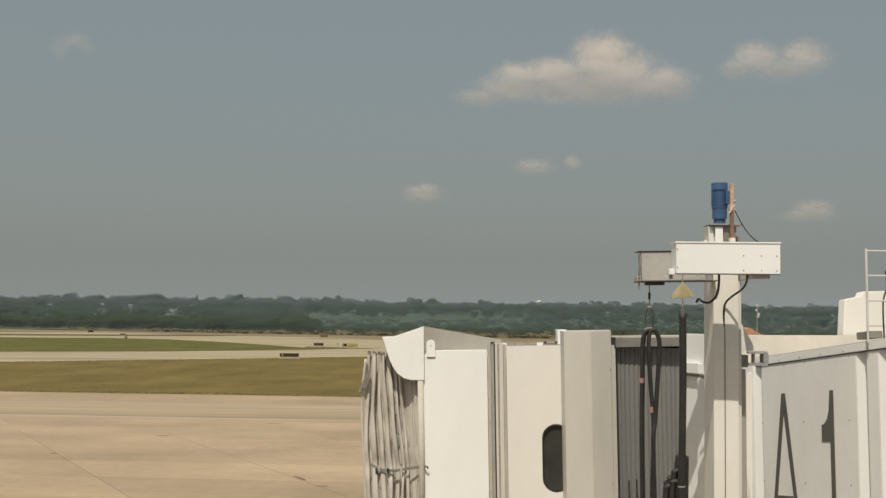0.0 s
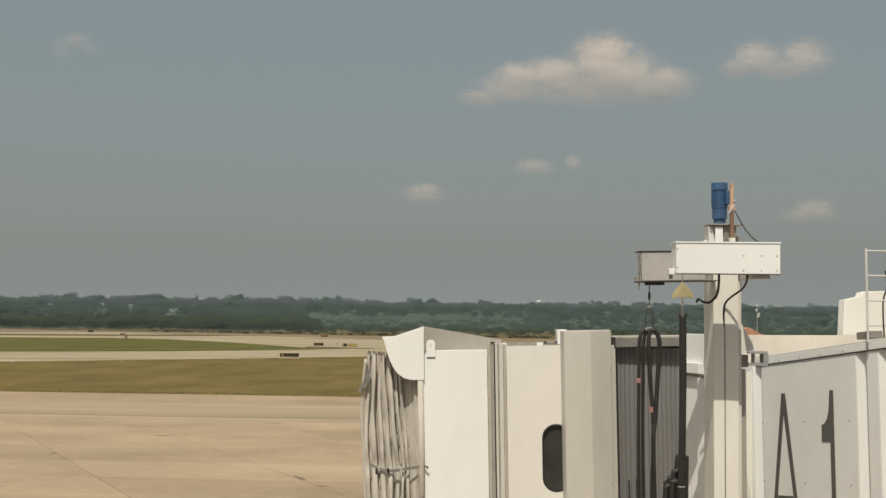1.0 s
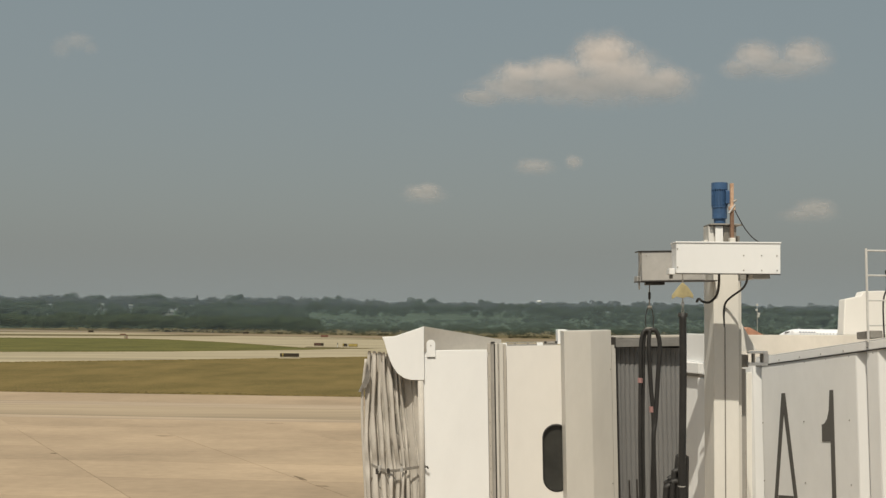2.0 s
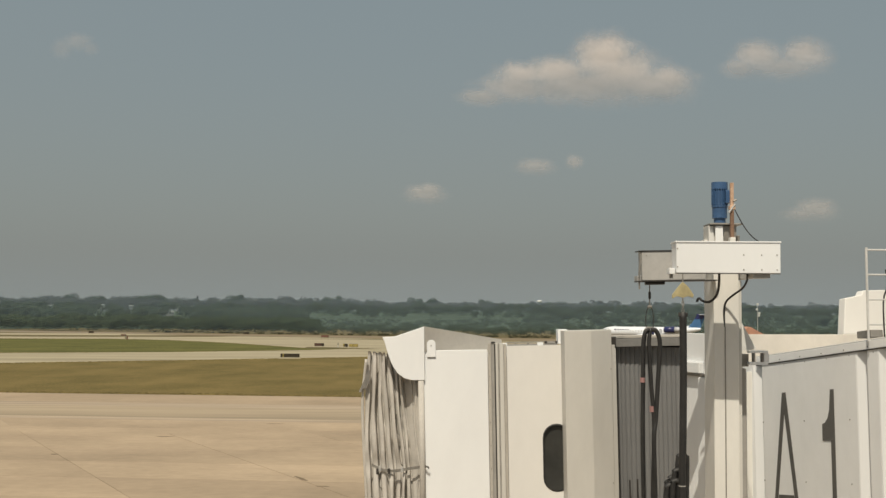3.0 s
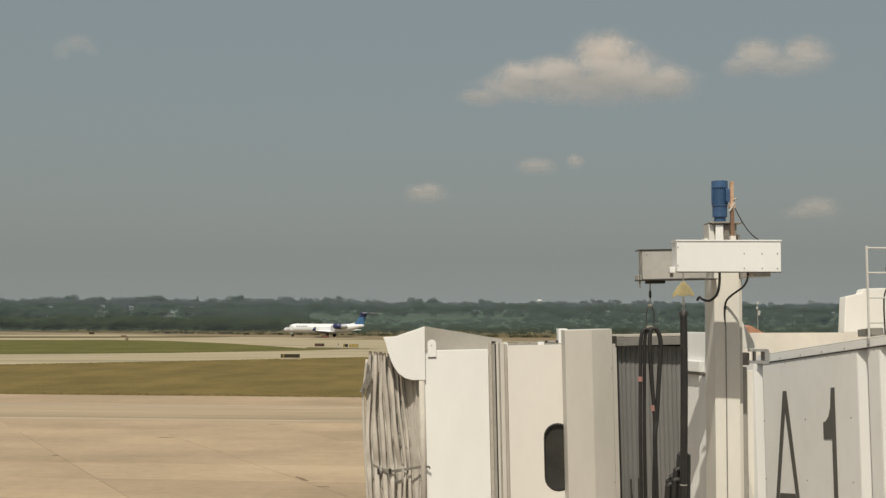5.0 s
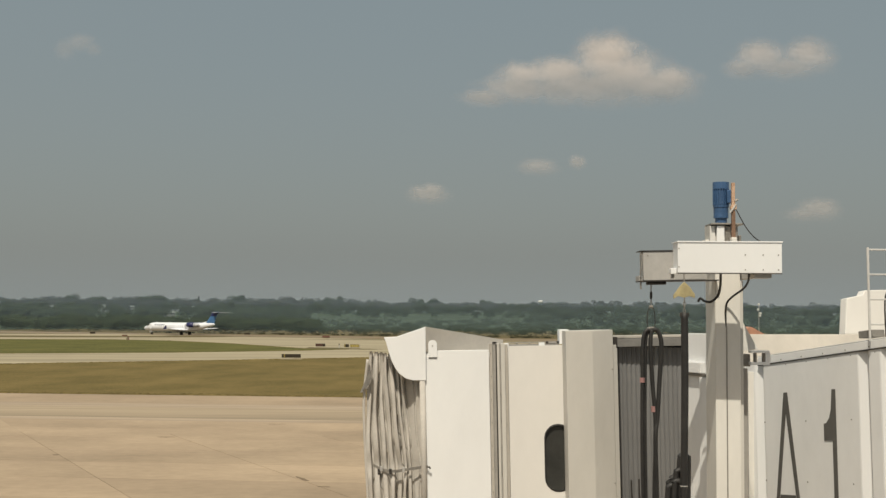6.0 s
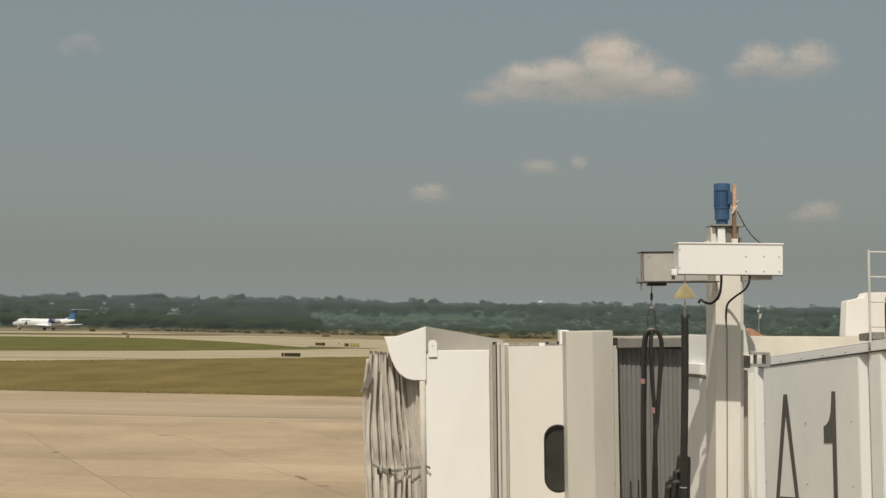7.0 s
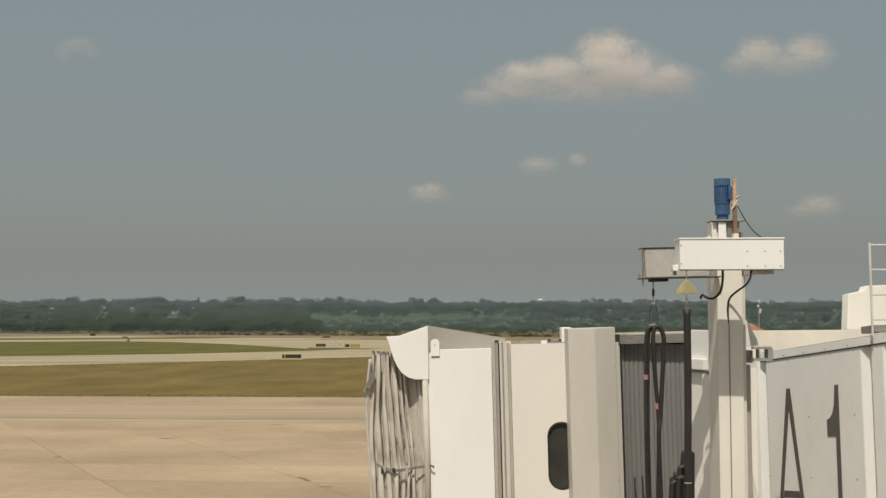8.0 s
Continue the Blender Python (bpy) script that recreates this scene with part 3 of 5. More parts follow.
def build_hoist_box():
    m = Matrix.Translation((2.293, 11.95, 6.929)) @ pose(0, 0, 0, 0, 0.0, -1)
    hoist = part("hoist_box", box(0, 1.02, 0, 0.28, 0, 0.306, 0.006), WHITE, bridge, "long white sheet steel hoist housing", m)
    part("box_lid", box(-0.008, 1.028, -0.008, 0.29, 0.300, 0.314, 0.003), WHITE, hoist, "", m)
    part("drip_edge", box(0.0, 1.02, 0.001, 0.01, -0.008, -0.001), DARK_STEEL, hoist, "", m)
    part("end_latch", box(-0.06, -0.004, 0.05, 0.2, -0.01, 0.05, 0.006), WHITE, hoist, "", m)
    part("end_latch", box(-0.05, -0.02, 0.08, 0.12, -0.05, -0.012, 0.004), STEEL, hoist, "", m)
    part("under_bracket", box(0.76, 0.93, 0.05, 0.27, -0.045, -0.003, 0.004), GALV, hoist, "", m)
    for x, z in ((0.66, 0.18), (0.835, 0.18), (0.985, 0.18), (0.66, 0.035), (0.835, 0.035), (0.985, 0.035), (0.012, 0.24), (0.012, 0.06)):
        piece("rivet", RIVET, hoist, m @ pose(x, -0.001, z))
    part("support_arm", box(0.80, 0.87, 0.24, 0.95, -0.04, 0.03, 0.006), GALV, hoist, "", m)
    # grey arm carrying the cable trolley
    m2 = Matrix.Translation((2.067, 12.62, 6.872)) @ pose(0, 0, 0, 0, -1.2, 0)
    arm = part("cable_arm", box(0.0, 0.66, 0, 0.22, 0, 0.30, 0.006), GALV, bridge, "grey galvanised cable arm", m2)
    part("arm_lid", box(-0.035, 0.70, -0.01, 0.23, 0.302, 0.311, 0.002), DARK_STEEL, arm, "", m2)
    part("arm_base", box(-0.05, 0.78, -0.01, 0.23, -0.014, -0.002, 0.003), DARK_STEEL, arm, "", m2)
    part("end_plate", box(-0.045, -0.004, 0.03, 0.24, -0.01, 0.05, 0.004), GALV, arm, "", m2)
    part("end_wire", tube(curve_points([(-0.03, 0.0, 0.30), (-0.01, -0.012, 0.22), (-0.03, -0.012, 0.12), (-0.035, 0.0, 0.05)]), 0.006, 6), STEEL, arm, "", m2)
    part("end_pin", tube([(-0.028, 0.02, 0.04), (-0.028, 0.02, -0.09)], 0.009, 8), STEEL, arm, "", m2)
    part("trolley", box(0.04, 0.24, 0.02, 0.12, -0.045, -0.016, 0.01), DARK_STEEL, arm, "dark cable trolley", m2)
    for x, z in ((0.05, 0.26), (0.38, 0.26)):
        piece("rivet", RIVET, arm, m2 @ pose(x, -0.002, z))
    w = Matrix.Identity(4)
    # control hoses from the housing to the column
    a = curve_points([(2.77, 12.2, 6.93), (2.80, 12.35, 6.82), (2.80, 12.46, 6.72), (2.745, 12.52, 6.655), (2.69, 12.58, 6.66), (2.655, 12.62, 6.69), (2.64, 12.66, 6.66)])
    part("control_hose", tube(a, 0.013, 8), RUBBER, bridge, "black rubber control hose", w)
    b = curve_points([(3.04, 12.15, 6.93), (3.07, 12.3, 6.86), (3.06, 12.45, 6.79), (2.99, 12.6, 6.715), (2.945, 12.68, 6.65), (2.935, 12.715, 6.55), (2.94, 12.728, 6.42), (2.943, 12.735, 6.3), (2.945, 12.735, 6.0)])
    part("control_hose", tube(b, 0.011, 8), RUBBER, bridge, "black rubber control hose", w)


def rounded_slot(cx, cz, rx, half, n=10):
    out = [(cx + rx * math.cos(a), cz + half - rx + rx * math.sin(a)) for a in [math.pi * k / n for k in range(n + 1)]]
    return out + [(cx + rx * math.cos(a), cz - half + rx + rx * math.sin(a)) for a in [math.pi + math.pi * k / n for k in range(n + 1)]]


def panel_with_slot(x0, x1, z0, z1, y0, y1, slot):
    """A flat panel with a hole through it."""
    bm = bmesh.new()
    loops = []
    for y in (y0, y1):
        outer = [bm.verts.new((x, y, z)) for x, z in ((x0, z0), (x1, z0), (x1, z1), (x0, z1))]
        inner = [bm.verts.new((x, y, z)) for x, z in slot]
        edges = [bm.edges.new((l[i], l[(i + 1) % len(l)])) for l in (outer, inner) for i in range(len(l))]
        bmesh.ops.triangle_fill(bm, use_beauty=True, edges=edges)
        loops.append((outer, inner))
    for k in range(2):
        a, b = loops[0][k], loops[1][k]
        for i in range(len(a)):
            j = (i + 1) % len(a)
            bm.faces.new((a[i], a[j], b[j], b[i]))
    bmesh.ops.recalc_face_normals(bm, faces=bm.faces)
    return bm


def build_cab():
    m = M_CAB
    part("cab_panel", box(-0.77, 0.0, 0, 0.05, -2.45, -0.008, 0.006), WHITE, bridge, "white flat cab side panel", m)
    # channel post between the panels
    post = part("channel_post", box(0.004, 0.040, -0.012, 0.05, -2.45, 0.07, 0.004), HOOD_GREY, bridge, "greyed channel post with rivets", m)
    part("post_channel", box(0.041, 0.079, 0.004, 0.05, -2.45, 0.066, 0.004), STEEL_GREY, post, "", m)
    part("post_slot", box(0.080, 0.092, 0.012, 0.05, -2.45, 0.055), DARK_STEEL, post, "", m)
    part("post_flange", box(0.093, 0.121, -0.012, 0.05, -2.45, 0.067, 0.004), HOUSING, post, "", m)
    part("post_seam", box(0.122, 0.138, -0.004, 0.05, -2.45, 0.062), STEEL_GREY, post, "", m)
    part("post_flange", box(0.139, 0.186, -0.03, 0.05, -2.45, 0.064, 0.004), HOUSING, post, "", m)
    part("post_edge", box(0.187, 0.222, -0.005, 0.05, -2.45, 0.055, 0.004), HOOD_GREY, post, "", m)
    arch = [(0.043, 0.066), (0.041, 0.078), (0.048, 0.084), (0.086, 0.084), (0.092, 0.078), (0.091, 0.066)]
    part("post_cap", prism(arch, "y", -0.004, 0.05), DARK_STEEL, post, "", m)
    for k in range(9):
        piece("rivet", RIVET, post, m @ pose(0.02, -0.014, -0.05 - 0.27 * k))
        piece("rivet", RIVET, post, m @ pose(0.130, -0.006, -0.22 - 0.31 * k))
    slot = rounded_slot(0.795, -1.286, 0.155, 0.388)
    win = part("window_panel", panel_with_slot(0.226, 1.30, -2.45, 0.032, 0.0, 0.05, slot), WARM_WHITE, bridge, "warm white cab wall panel with a tall rounded window", m)
    part("window_glass", prism(rounded_slot(0.795, -1.286, 0.154, 0.387), "y", 0.030, 0.036), CAB_GLASS, win, "window glass with the dark interior in its colour", m)
    # rubber gasket ring
    outer, inner = rounded_slot(0.795, -1.286, 0.165, 0.398), rounded_slot(0.795, -1.286, 0.15, 0.383)
    bm = bmesh.new()
    rows = [[bm.verts.new((x, y, z)) for x, z in loop] for loop, y in ((outer, -0.003), (inner, -0.008), (inner, 0.03))]
    for a, b in zip(rows, rows[1:]):
        for i in range(len(a)):
            j = (i + 1) % len(a)
            bm.faces.new((a[i], a[j], b[j], b[i]))
    part("gasket", bm, RUBBER, win, "", m)
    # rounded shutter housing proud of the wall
    # shade on the turned facets is partly put into the grey paint
    house = part("shutter_housing", prism([(0.865, 0.0), (0.865, -0.45), (1.185, -0.335), (1.445, -0.135), (1.45, 0.20), (1.3, 0.2)], "z", -2.45, 0.205, 0.006), HOUSING, bridge, "white faceted shutter housing in shade-greyed paint", m)
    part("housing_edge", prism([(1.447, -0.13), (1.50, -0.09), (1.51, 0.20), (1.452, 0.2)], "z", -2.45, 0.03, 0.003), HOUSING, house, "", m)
    part("housing_flange", box(0.84, 0.95, 0.06, 0.30, 0.045, 0.215, 0.006), WHITE, house, "", m)
    part("cap_bracket", box(1.45, 1.505, -0.1, -0.04, -0.01, 0.12, 0.004), DARK_STEEL, house, "", m)
    for z in (-0.25, -1.57):
        piece("rivet", RIVET, house, m @ pose(1.43, -0.15, z))
    # cab body behind, closing the inside
    part("cab_roof", prism([(-0.75, 0.05), (1.35, 0.05), (1.6, 0.6), (2.5, 0.55), (2.4, 2.2), (-0.6, 2.2)], "z", -0.14, -0.10), WHITE, bridge, "", m)
    part("cab_floor", prism([(-0.75, 0.05), (1.35, 0.05), (1.6, 0.6), (2.5, 0.55), (2.4, 2.2), (-0.6, 2.2)], "z", -2.5, -2.42), STEEL, bridge, "", m)
    part("cab_back", box(-0.75, 2.5, 2.2, 2.26, -2.45, -0.16), WHITE, bridge, "", m)
    # fittings on the roof edge
    rail = part("edge_rail", box(0.21, 0.84, 0.14, 0.17, 0.028, 0.050, 0.004), STEEL_GREY, bridge, "weathered rail with clips along the cab roof edge", m)
    part("rail_rod", tube([(0.23, 0.155, 0.066), (0.84, 0.155, 0.072)], 0.006, 8), STEEL, rail, "", m)
    for x, sx, z0, z1, mt in ((0.19, 0.05, -0.02, 0.062, WHITE), (0.33, 0.02, 0.051, 0.07, STEEL), (0.48, 0.02, 0.051, 0.072, STEEL), (0.60, 0.07, -0.02, 0.064, WHITE), (0.685, 0.03, 0.051, 0.080, DARK_STEEL), (0.72, 0.09, 0.051, 0.068, STEEL_GREY), (0.815, 0.025, 0.051, 0.080, DARK_STEEL)):
        part("rail_clip", box(x, x + sx, 0.135, 0.175, z0, z1, 0.005), mt, rail, "", m)


def build_hood():
    m = M_CAB
    side = [(-0.742, 0.277), (-0.745, -0.355), (-0.90, -0.352), (-0.985, -0.328), (-1.06, -0.272), (-1.11, -0.20), (-1.145, -0.125), (-1.18, -0.02), (-1.21, 0.097), (-1.236, 0.160), (-1.09, 0.165)]
    hood = part("canopy_hood", prism(side, "y", -0.035, -0.005, 0.006), WHITE, bridge, "white curved side plate of the folding canopy", m)
    # rear slope of the hood turns away to the back
    bm = bmesh.new()
    p = [(-0.738, -0.03, 0.277), (0.20, 0.66, 0.095), (0.20, 0.66, -0.02), (-0.738, -0.02, -0.02)]
    q = [(x - 0.02, y + 0.03, z) for x, y, z in p]
    vs = [bm.verts.new(c) for c in p + q]
    for f in ((0, 1, 2, 3), (7, 6, 5, 4), (0, 4, 5, 1), (1, 5, 6, 2), (2, 6, 7, 3), (3, 7, 4, 0)):
        bm.faces.new([vs[i] for i in f])
    bmesh.ops.recalc_face_normals(bm, faces=bm.faces)
    part("hood_back", bm, HOOD_GREY, hood, "greyed sloping back of the canopy", m)
    top = [(-1.236, 0.155), (-1.09, 0.160), (-0.745, 0.272), (-0.745, 0.25), (-1.09, 0.14), (-1.22, 0.13)]
    part("hood_top", prism(top, "y", -0.004, 0.30), WHITE, hood, "", m)
    tab = [(-0.715, -0.085), (-0.612, -0.085), (-0.612, 0.08), (-0.625, 0.105), (-0.645, 0.117), (-0.68, 0.117), (-0.70, 0.105), (-0.715, 0.08)]
    tab_part = part("lock_tab", prism(tab, "y", -0.016, -0.009, 0.003), WHITE, hood, "white locking tab with a bolt", m)
    piece("bolt", RIVET, tab_part, m @ pose(-0.664, -0.018, 0.05))
    part("tab_hinge", box(-0.705, -0.622, -0.010, -0.004, -0.094, -0.089), STEEL, tab_part, "", m)


def build_bellows():
    """Pleated canvas hanging from the hood down to the cab floor."""
    m = M_CAB
    rng = random.Random(4)
    cols, rows = 150, 60
    size = [2.0, 1.6] + [rng.uniform(0.6, 1.05) for _ in range(7)]
    edge = [0.0]
    for q in size:
        edge.append(edge[-1] + q)
    edge = [e / edge[-1] for e in edge]
    bm = bmesh.new()
    grid = []
    for j in range(rows + 1):
        z = -0.075 - 2.42 * j / rows
        tied = math.exp(-((z + 1.40) / 0.13) ** 2)
        line = []
        for i in range(cols + 1):
            u = i / cols
            # pleats wander as they hang
            uu = u + 0.014 * math.sin(z * 1.5 + u * 5) * (1 - u) * u * 4 + 0.004 * math.sin(z * 5.5 + u * 13) * (1 - u)
            uu = min(max(uu, 0.0), 0.9999)
            k = next(n for n in range(9) if uu < edge[n + 1])
            v = (uu - edge[k]) / (edge[k + 1] - edge[k]) * 2 - 1
            pinch = 1.02 + 0.42 * max(0.0, noise.noise(Vector((k * 5.1, z * 2.3, 4.0)))) if k > 1 else 1.0
            roll = math.sqrt(max(0.0, 1 - min(1.0, abs(v) * pinch) ** 4))
            deep = (0.155 if k > 1 else 0.03) * (0.8 + 0.4 * min(size[k], 1.3)) * (1 - 0.3 * tied)
            deep *= 0.72 + 0.55 * noise.noise(Vector((k * 3.7, z * 1.6, 9.0)))
            lean_in = 0.06 * math.sin(min(max(-z, 0), 2.2) / 2.2 * math.pi)
            hang = min(max(-z / 1.4, 0.0), 1.0)
            x = -0.775 - 0.665 * u - lean_in * u + 0.006 * math.sin(z * 7 + u * 20) + 0.02 * v * (1 - roll)
            x += 0.15 * hang * math.sin(math.pi * min(1.0, 1.15 * u)) * (1 - 0.25 * max(0.0, -z - 1.4))
            y = 0.10 + 0.34 * u ** 1.2 - deep * roll + 0.02 * u * math.sin(z * 1.3 + k)
            y += 0.022 * math.sin(u * 26 + z * 0.9) * max(0.0, 1 - u / 0.42)
            y += 0.03 * noise.noise(Vector((u * 6, z * 1.2, 2.0))) + 0.007 * noise.noise(Vector((u * 16, z * 5, 5.0)))
            zz = z + 0.05 * u * (1 - j / rows) + (0.03 * (roll - 0.5) if j == 0 else 0)
            line.append(bm.verts.new((x, y, zz)))
        grid.append(line)
    for j in range(rows):
        for i in range(cols):
            bm.faces.new((grid[j][i], grid[j][i + 1], grid[j + 1][i + 1], grid[j + 1][i]))
    # the cloth has a back, joined to the front along its rim
    back = [[bm.verts.new(v.co + Vector((0, 0.014, 0))) for v in line] for line in grid]
    for j in range(rows):
        for i in range(cols):
            bm.faces.new((back[j][i], back[j + 1][i], back[j + 1][i + 1], back[j][i + 1]))
        for i in (0, cols):
            bm.faces.new((grid[j][i], grid[j + 1][i], back[j + 1][i], back[j][i]))
    for j in (0, rows):
        for i in range(cols):
            bm.faces.new((grid[j][i], grid[j][i + 1], back[j][i + 1], back[j][i]))
    bellows = part("bellows", bm, CANVAS, bridge, "worn grey pleated canvas bellows", m, smooth=True)
    part("edge_roll", tube([(-0.79, -0.01, -0.36), (-0.785, -0.012, -1.2), (-0.79, -0.01, -2.45)], 0.035, 12), CANVAS, bellows, "", m, smooth=True)
    strap = curve_points([(-0.745, -0.045, -1.36), (-0.80, 0.035, -1.372), (-0.92, 0.105, -1.395), (-1.02, 0.105, -1.41), (-1.15, 0.16, -1.43), (-1.28, 0.235, -1.42), (-1.40, 0.31, -1.37)])
    bm = bmesh.new()
    prev = None
    for p in strap:
        a, b = bm.verts.new(p + Vector((0, -0.008, 0.017))), bm.verts.new(p + Vector((0, -0.008, -0.017)))
        if prev:
            bm.faces.new((prev[0], a, b, prev[1]))
        prev = (a, b)
    bmesh.ops.recalc_face_normals(bm, faces=bm.faces)
    bmesh.ops.solidify(bm, geom=bm.faces[:], thickness=0.006)
    part("strap", bm, STEEL, bellows, "dark tie strap round the pleats", m)
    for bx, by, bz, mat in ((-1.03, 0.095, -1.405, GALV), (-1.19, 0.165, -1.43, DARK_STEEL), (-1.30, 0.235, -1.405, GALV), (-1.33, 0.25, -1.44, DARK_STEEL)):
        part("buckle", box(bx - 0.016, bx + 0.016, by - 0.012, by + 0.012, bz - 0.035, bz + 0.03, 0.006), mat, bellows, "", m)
    part("strap_hook", tube([(-0.735, -0.05, -1.362), (-0.72, -0.06, -1.362), (-0.715, -0.045, -1.38)], 0.010, 8), DARK_STEEL, bellows, "", m)
    part("end_cord", tube(curve_points([(-1.45, 0.30, -0.11), (-1.50, 0.33, -0.55), (-1.50, 0.33, -1.0), (-1.47, 0.33, -1.8), (-1.47, 0.33, -2.4)]), 0.018, 8), CANVAS, bellows, "", m, smooth=True)
    flap = [(-1.405, -0.225), (-1.44, -0.27), (-1.475, -0.35), (-1.545, -0.50), (-1.515, -0.505), (-1.49, -0.45), (-1.465, -0.47), (-1.44, -0.405), (-1.41, -0.395)]
    part("torn_flap", prism(flap, "y", 0.27, 0.29, 0.004), STEEL, bellows, "torn dark edge of the canvas", m)


def build_curtain():
    """Curved roller curtain of upright slats between cab and tunnel."""
    m = M_CAB
    head = part("curtain_head", prism([(1.50, -0.02), (1.62, 0.10), (1.95, 0.16), (2.30, 0.14), (2.44, 0.10), (2.44, 0.5), (1.50, 0.5)], "z", 0.098, 0.128, 0.006), HOOD_GREY, bridge, "greyed cover strip over the curtain", m)
    lip = [(1.50 + 0.94 * k / 10, -0.015 + 0.115 * math.sin(math.pi * k / 20)) for k in range(11)]
    part("curtain_valance", prism(lip + [(2.44, 0.45), (1.50, 0.45)], "z", 0.0, 0.094, 0.004), VALANCE, head, "curved valance in shadow grey", m)
    part("head_end", box(2.33, 2.445, 0.02, 0.12, 0.0, 0.11, 0.004), DARK_STEEL, head, "", m)
    curtain = part("curtain_backing", prism([(1.5, 0.16), (2.0, 0.29), (2.50, 0.30), (2.50, 0.34), (1.5, 0.2)], "z", -2.45, 0.0), RUBBER, bridge, "dark roller curtain of upright slats", m)
    slat = prism([(0, 0.0), (0.012, -0.007), (0.044, -0.009), (0.0565, 0.0), (0.0565, 0.008), (0.0, 0.008)], "z", -2.45, 0.0)
    me = bpy.data.meshes.new("slat")
    slat.to_mesh(me)
    slat.free()
    me.materials.append(SLAT)
    for k in range(17):
        x = 1.525 + 0.0565 * k
        piece("slat", me, curtain, m @ pose(x, 0.12 + 0.14 * math.sin(math.pi * k / 34), -0.002 * k))
    for x, top in ((1.645, -1.56), (1.735, -1.55), (1.93, -1.55)):
        part("guard_rod", tube([(x, 0.02, -2.3), (x, 0.02, top)], 0.010, 8), DARK_STEEL, curtain, "", m)
    part("curtain_edge", box(1.512, 1.530, 0.0, 0.2, -2.45, 0.0), RUBBER, curtain, "", m)


def build_cables():
    """Power cables hung from the arm, and the second bundle on its yellow plate."""
    a = thing("cable_bundle", Matrix.Translation((2.165, 12.75, 6.85)), "black rubber aircraft power cables looped over a hook with red tape", "power cable")
    w = Matrix.Identity(4)
    x, y = 2.165, 12.75
    part("hoist_wire", tube([(x, y, 6.85), (x, y, 6.62)], 0.006, 8), STEEL, a, "", w)
    part("turnbuckle", tube([(x, y, 6.76), (x, y, 6.75), (x, y, 6.69), (x, y, 6.68)], [0.006, 0.014, 0.014, 0.006], 8), DARK_STEEL, a, "", w)
    for sgn in (-1, 1):
        part("sling", tube(curve_points([(x, y, 6.62), (x + sgn * 0.03, y, 6.56), (x + sgn * 0.042, y, 6.45), (x + sgn * 0.03, y, 6.365)]), 0.0048, 8), DARK_STEEL, a, "steel sling", w)
    part("shackle", tube([(x - 0.02, y, 6.60), (x + 0.02, y, 6.60)], 0.016, 8), STEEL, a, "", w)
    left = curve_points([(x - 0.01, y - 0.03, 6.36), (x - 0.05, y - 0.04, 6.34), (x - 0.075, y - 0.04, 6.22), (x - 0.08, y - 0.04, 5.9), (x - 0.085, y - 0.04, 5.2), (x - 0.075, y - 0.04, 4.4), (x - 0.07, y - 0.04, 3.4)])
    part("cable", tube([p + Vector((0.010, 0.012, 0)) for p in left], 0.0185, 12), RUBBER, a, "black rubber power cable", w, smooth=True)
    sway = part("cable", tube([p - Vector((0.008, 0.012, 0)) for p in left], 0.0195, 12), RUBBER, a, "black rubber power cable", w, smooth=True)
    mid = curve_points([(x + 0.0, y - 0.03, 6.36), (x - 0.015, y - 0.04, 6.2), (x + 0.005, y - 0.04, 5.8), (x + 0.035, y - 0.04, 5.35), (x + 0.02, y - 0.04, 4.6), (x + 0.02, y - 0.04, 3.4)])
    part("cable", tube(mid, 0.022, 12), RUBBER, a, "black rubber power cable", w, smooth=True)
    right = curve_points([(x + 0.01, y - 0.03, 6.36), (x + 0.06, y - 0.03, 6.35), (x + 0.10, y - 0.03, 6.22), (x + 0.085, y - 0.02, 5.9), (x + 0.055, y - 0.03, 5.45), (x + 0.03, y - 0.06, 5.2), (x + 0.05, y - 0.04, 4.4), (x + 0.05, y - 0.04, 3.4)])
    part("cable", tube(right, 0.024, 12), RUBBER, a, "black rubber power cable", w, smooth=True)
    part("red_tape", tube([(x - 0.089, y - 0.052, 5.865), (x - 0.090, y - 0.052, 5.815)], 0.027, 12), RED_TAPE, sway, "faded red tape mark", w)
    part("red_tape", tube([(x + 0.012, y - 0.04, 5.57), (x + 0.015, y - 0.04, 5.51)], 0.026, 12), RED_TAPE, a, "faded red tape mark", w)
    part("saddle", tube(curve_points([(x - 0.06, y, 6.33), (x - 0.03, y, 6.375), (x + 0.03, y, 6.375), (x + 0.07, y, 6.34)]), 0.014, 8), STEEL, a, "", w)
    b = thing("cable_drop", Matrix.Translation((2.355, 11.97, 6.90)), "black power cable bundle hanging from a yellow steel plate", "power cable")
    x, y = 2.356, 11.955
    part("hanger", tube([(x, y, 6.92), (x, y, 6.83)], 0.007, 8), STEEL, b, "", w)
    plate = [(x - 0.008, 6.835), (x + 0.008, 6.835), (x + 0.055, 6.79), (x + 0.105, 6.715), (x + 0.10, 6.685), (x + 0.05, 6.70), (x, 6.685), (x - 0.06, 6.70), (x - 0.105, 6.675), (x - 0.108, 6.71), (x - 0.05, 6.79)]
    part("yellow_plate", prism(plate, "y", y - 0.012, y + 0.012, 0.003), YELLOW, b, "yellow painted steel spreader plate", w)
    bm = bmesh.new()
    for k in range(4):
        z = 6.66 - 0.035 * k
        ring = [(x + 0.011 * math.cos(t) * (k % 2), y + 0.011 * math.cos(t) * (1 - k % 2), z + 0.022 * math.sin(t)) for t in [math.tau * q / 8 for q in range(9)]]
        tube(ring, 0.005, 6, bm)
    part("chain", bm, STEEL, b, "steel chain", w)
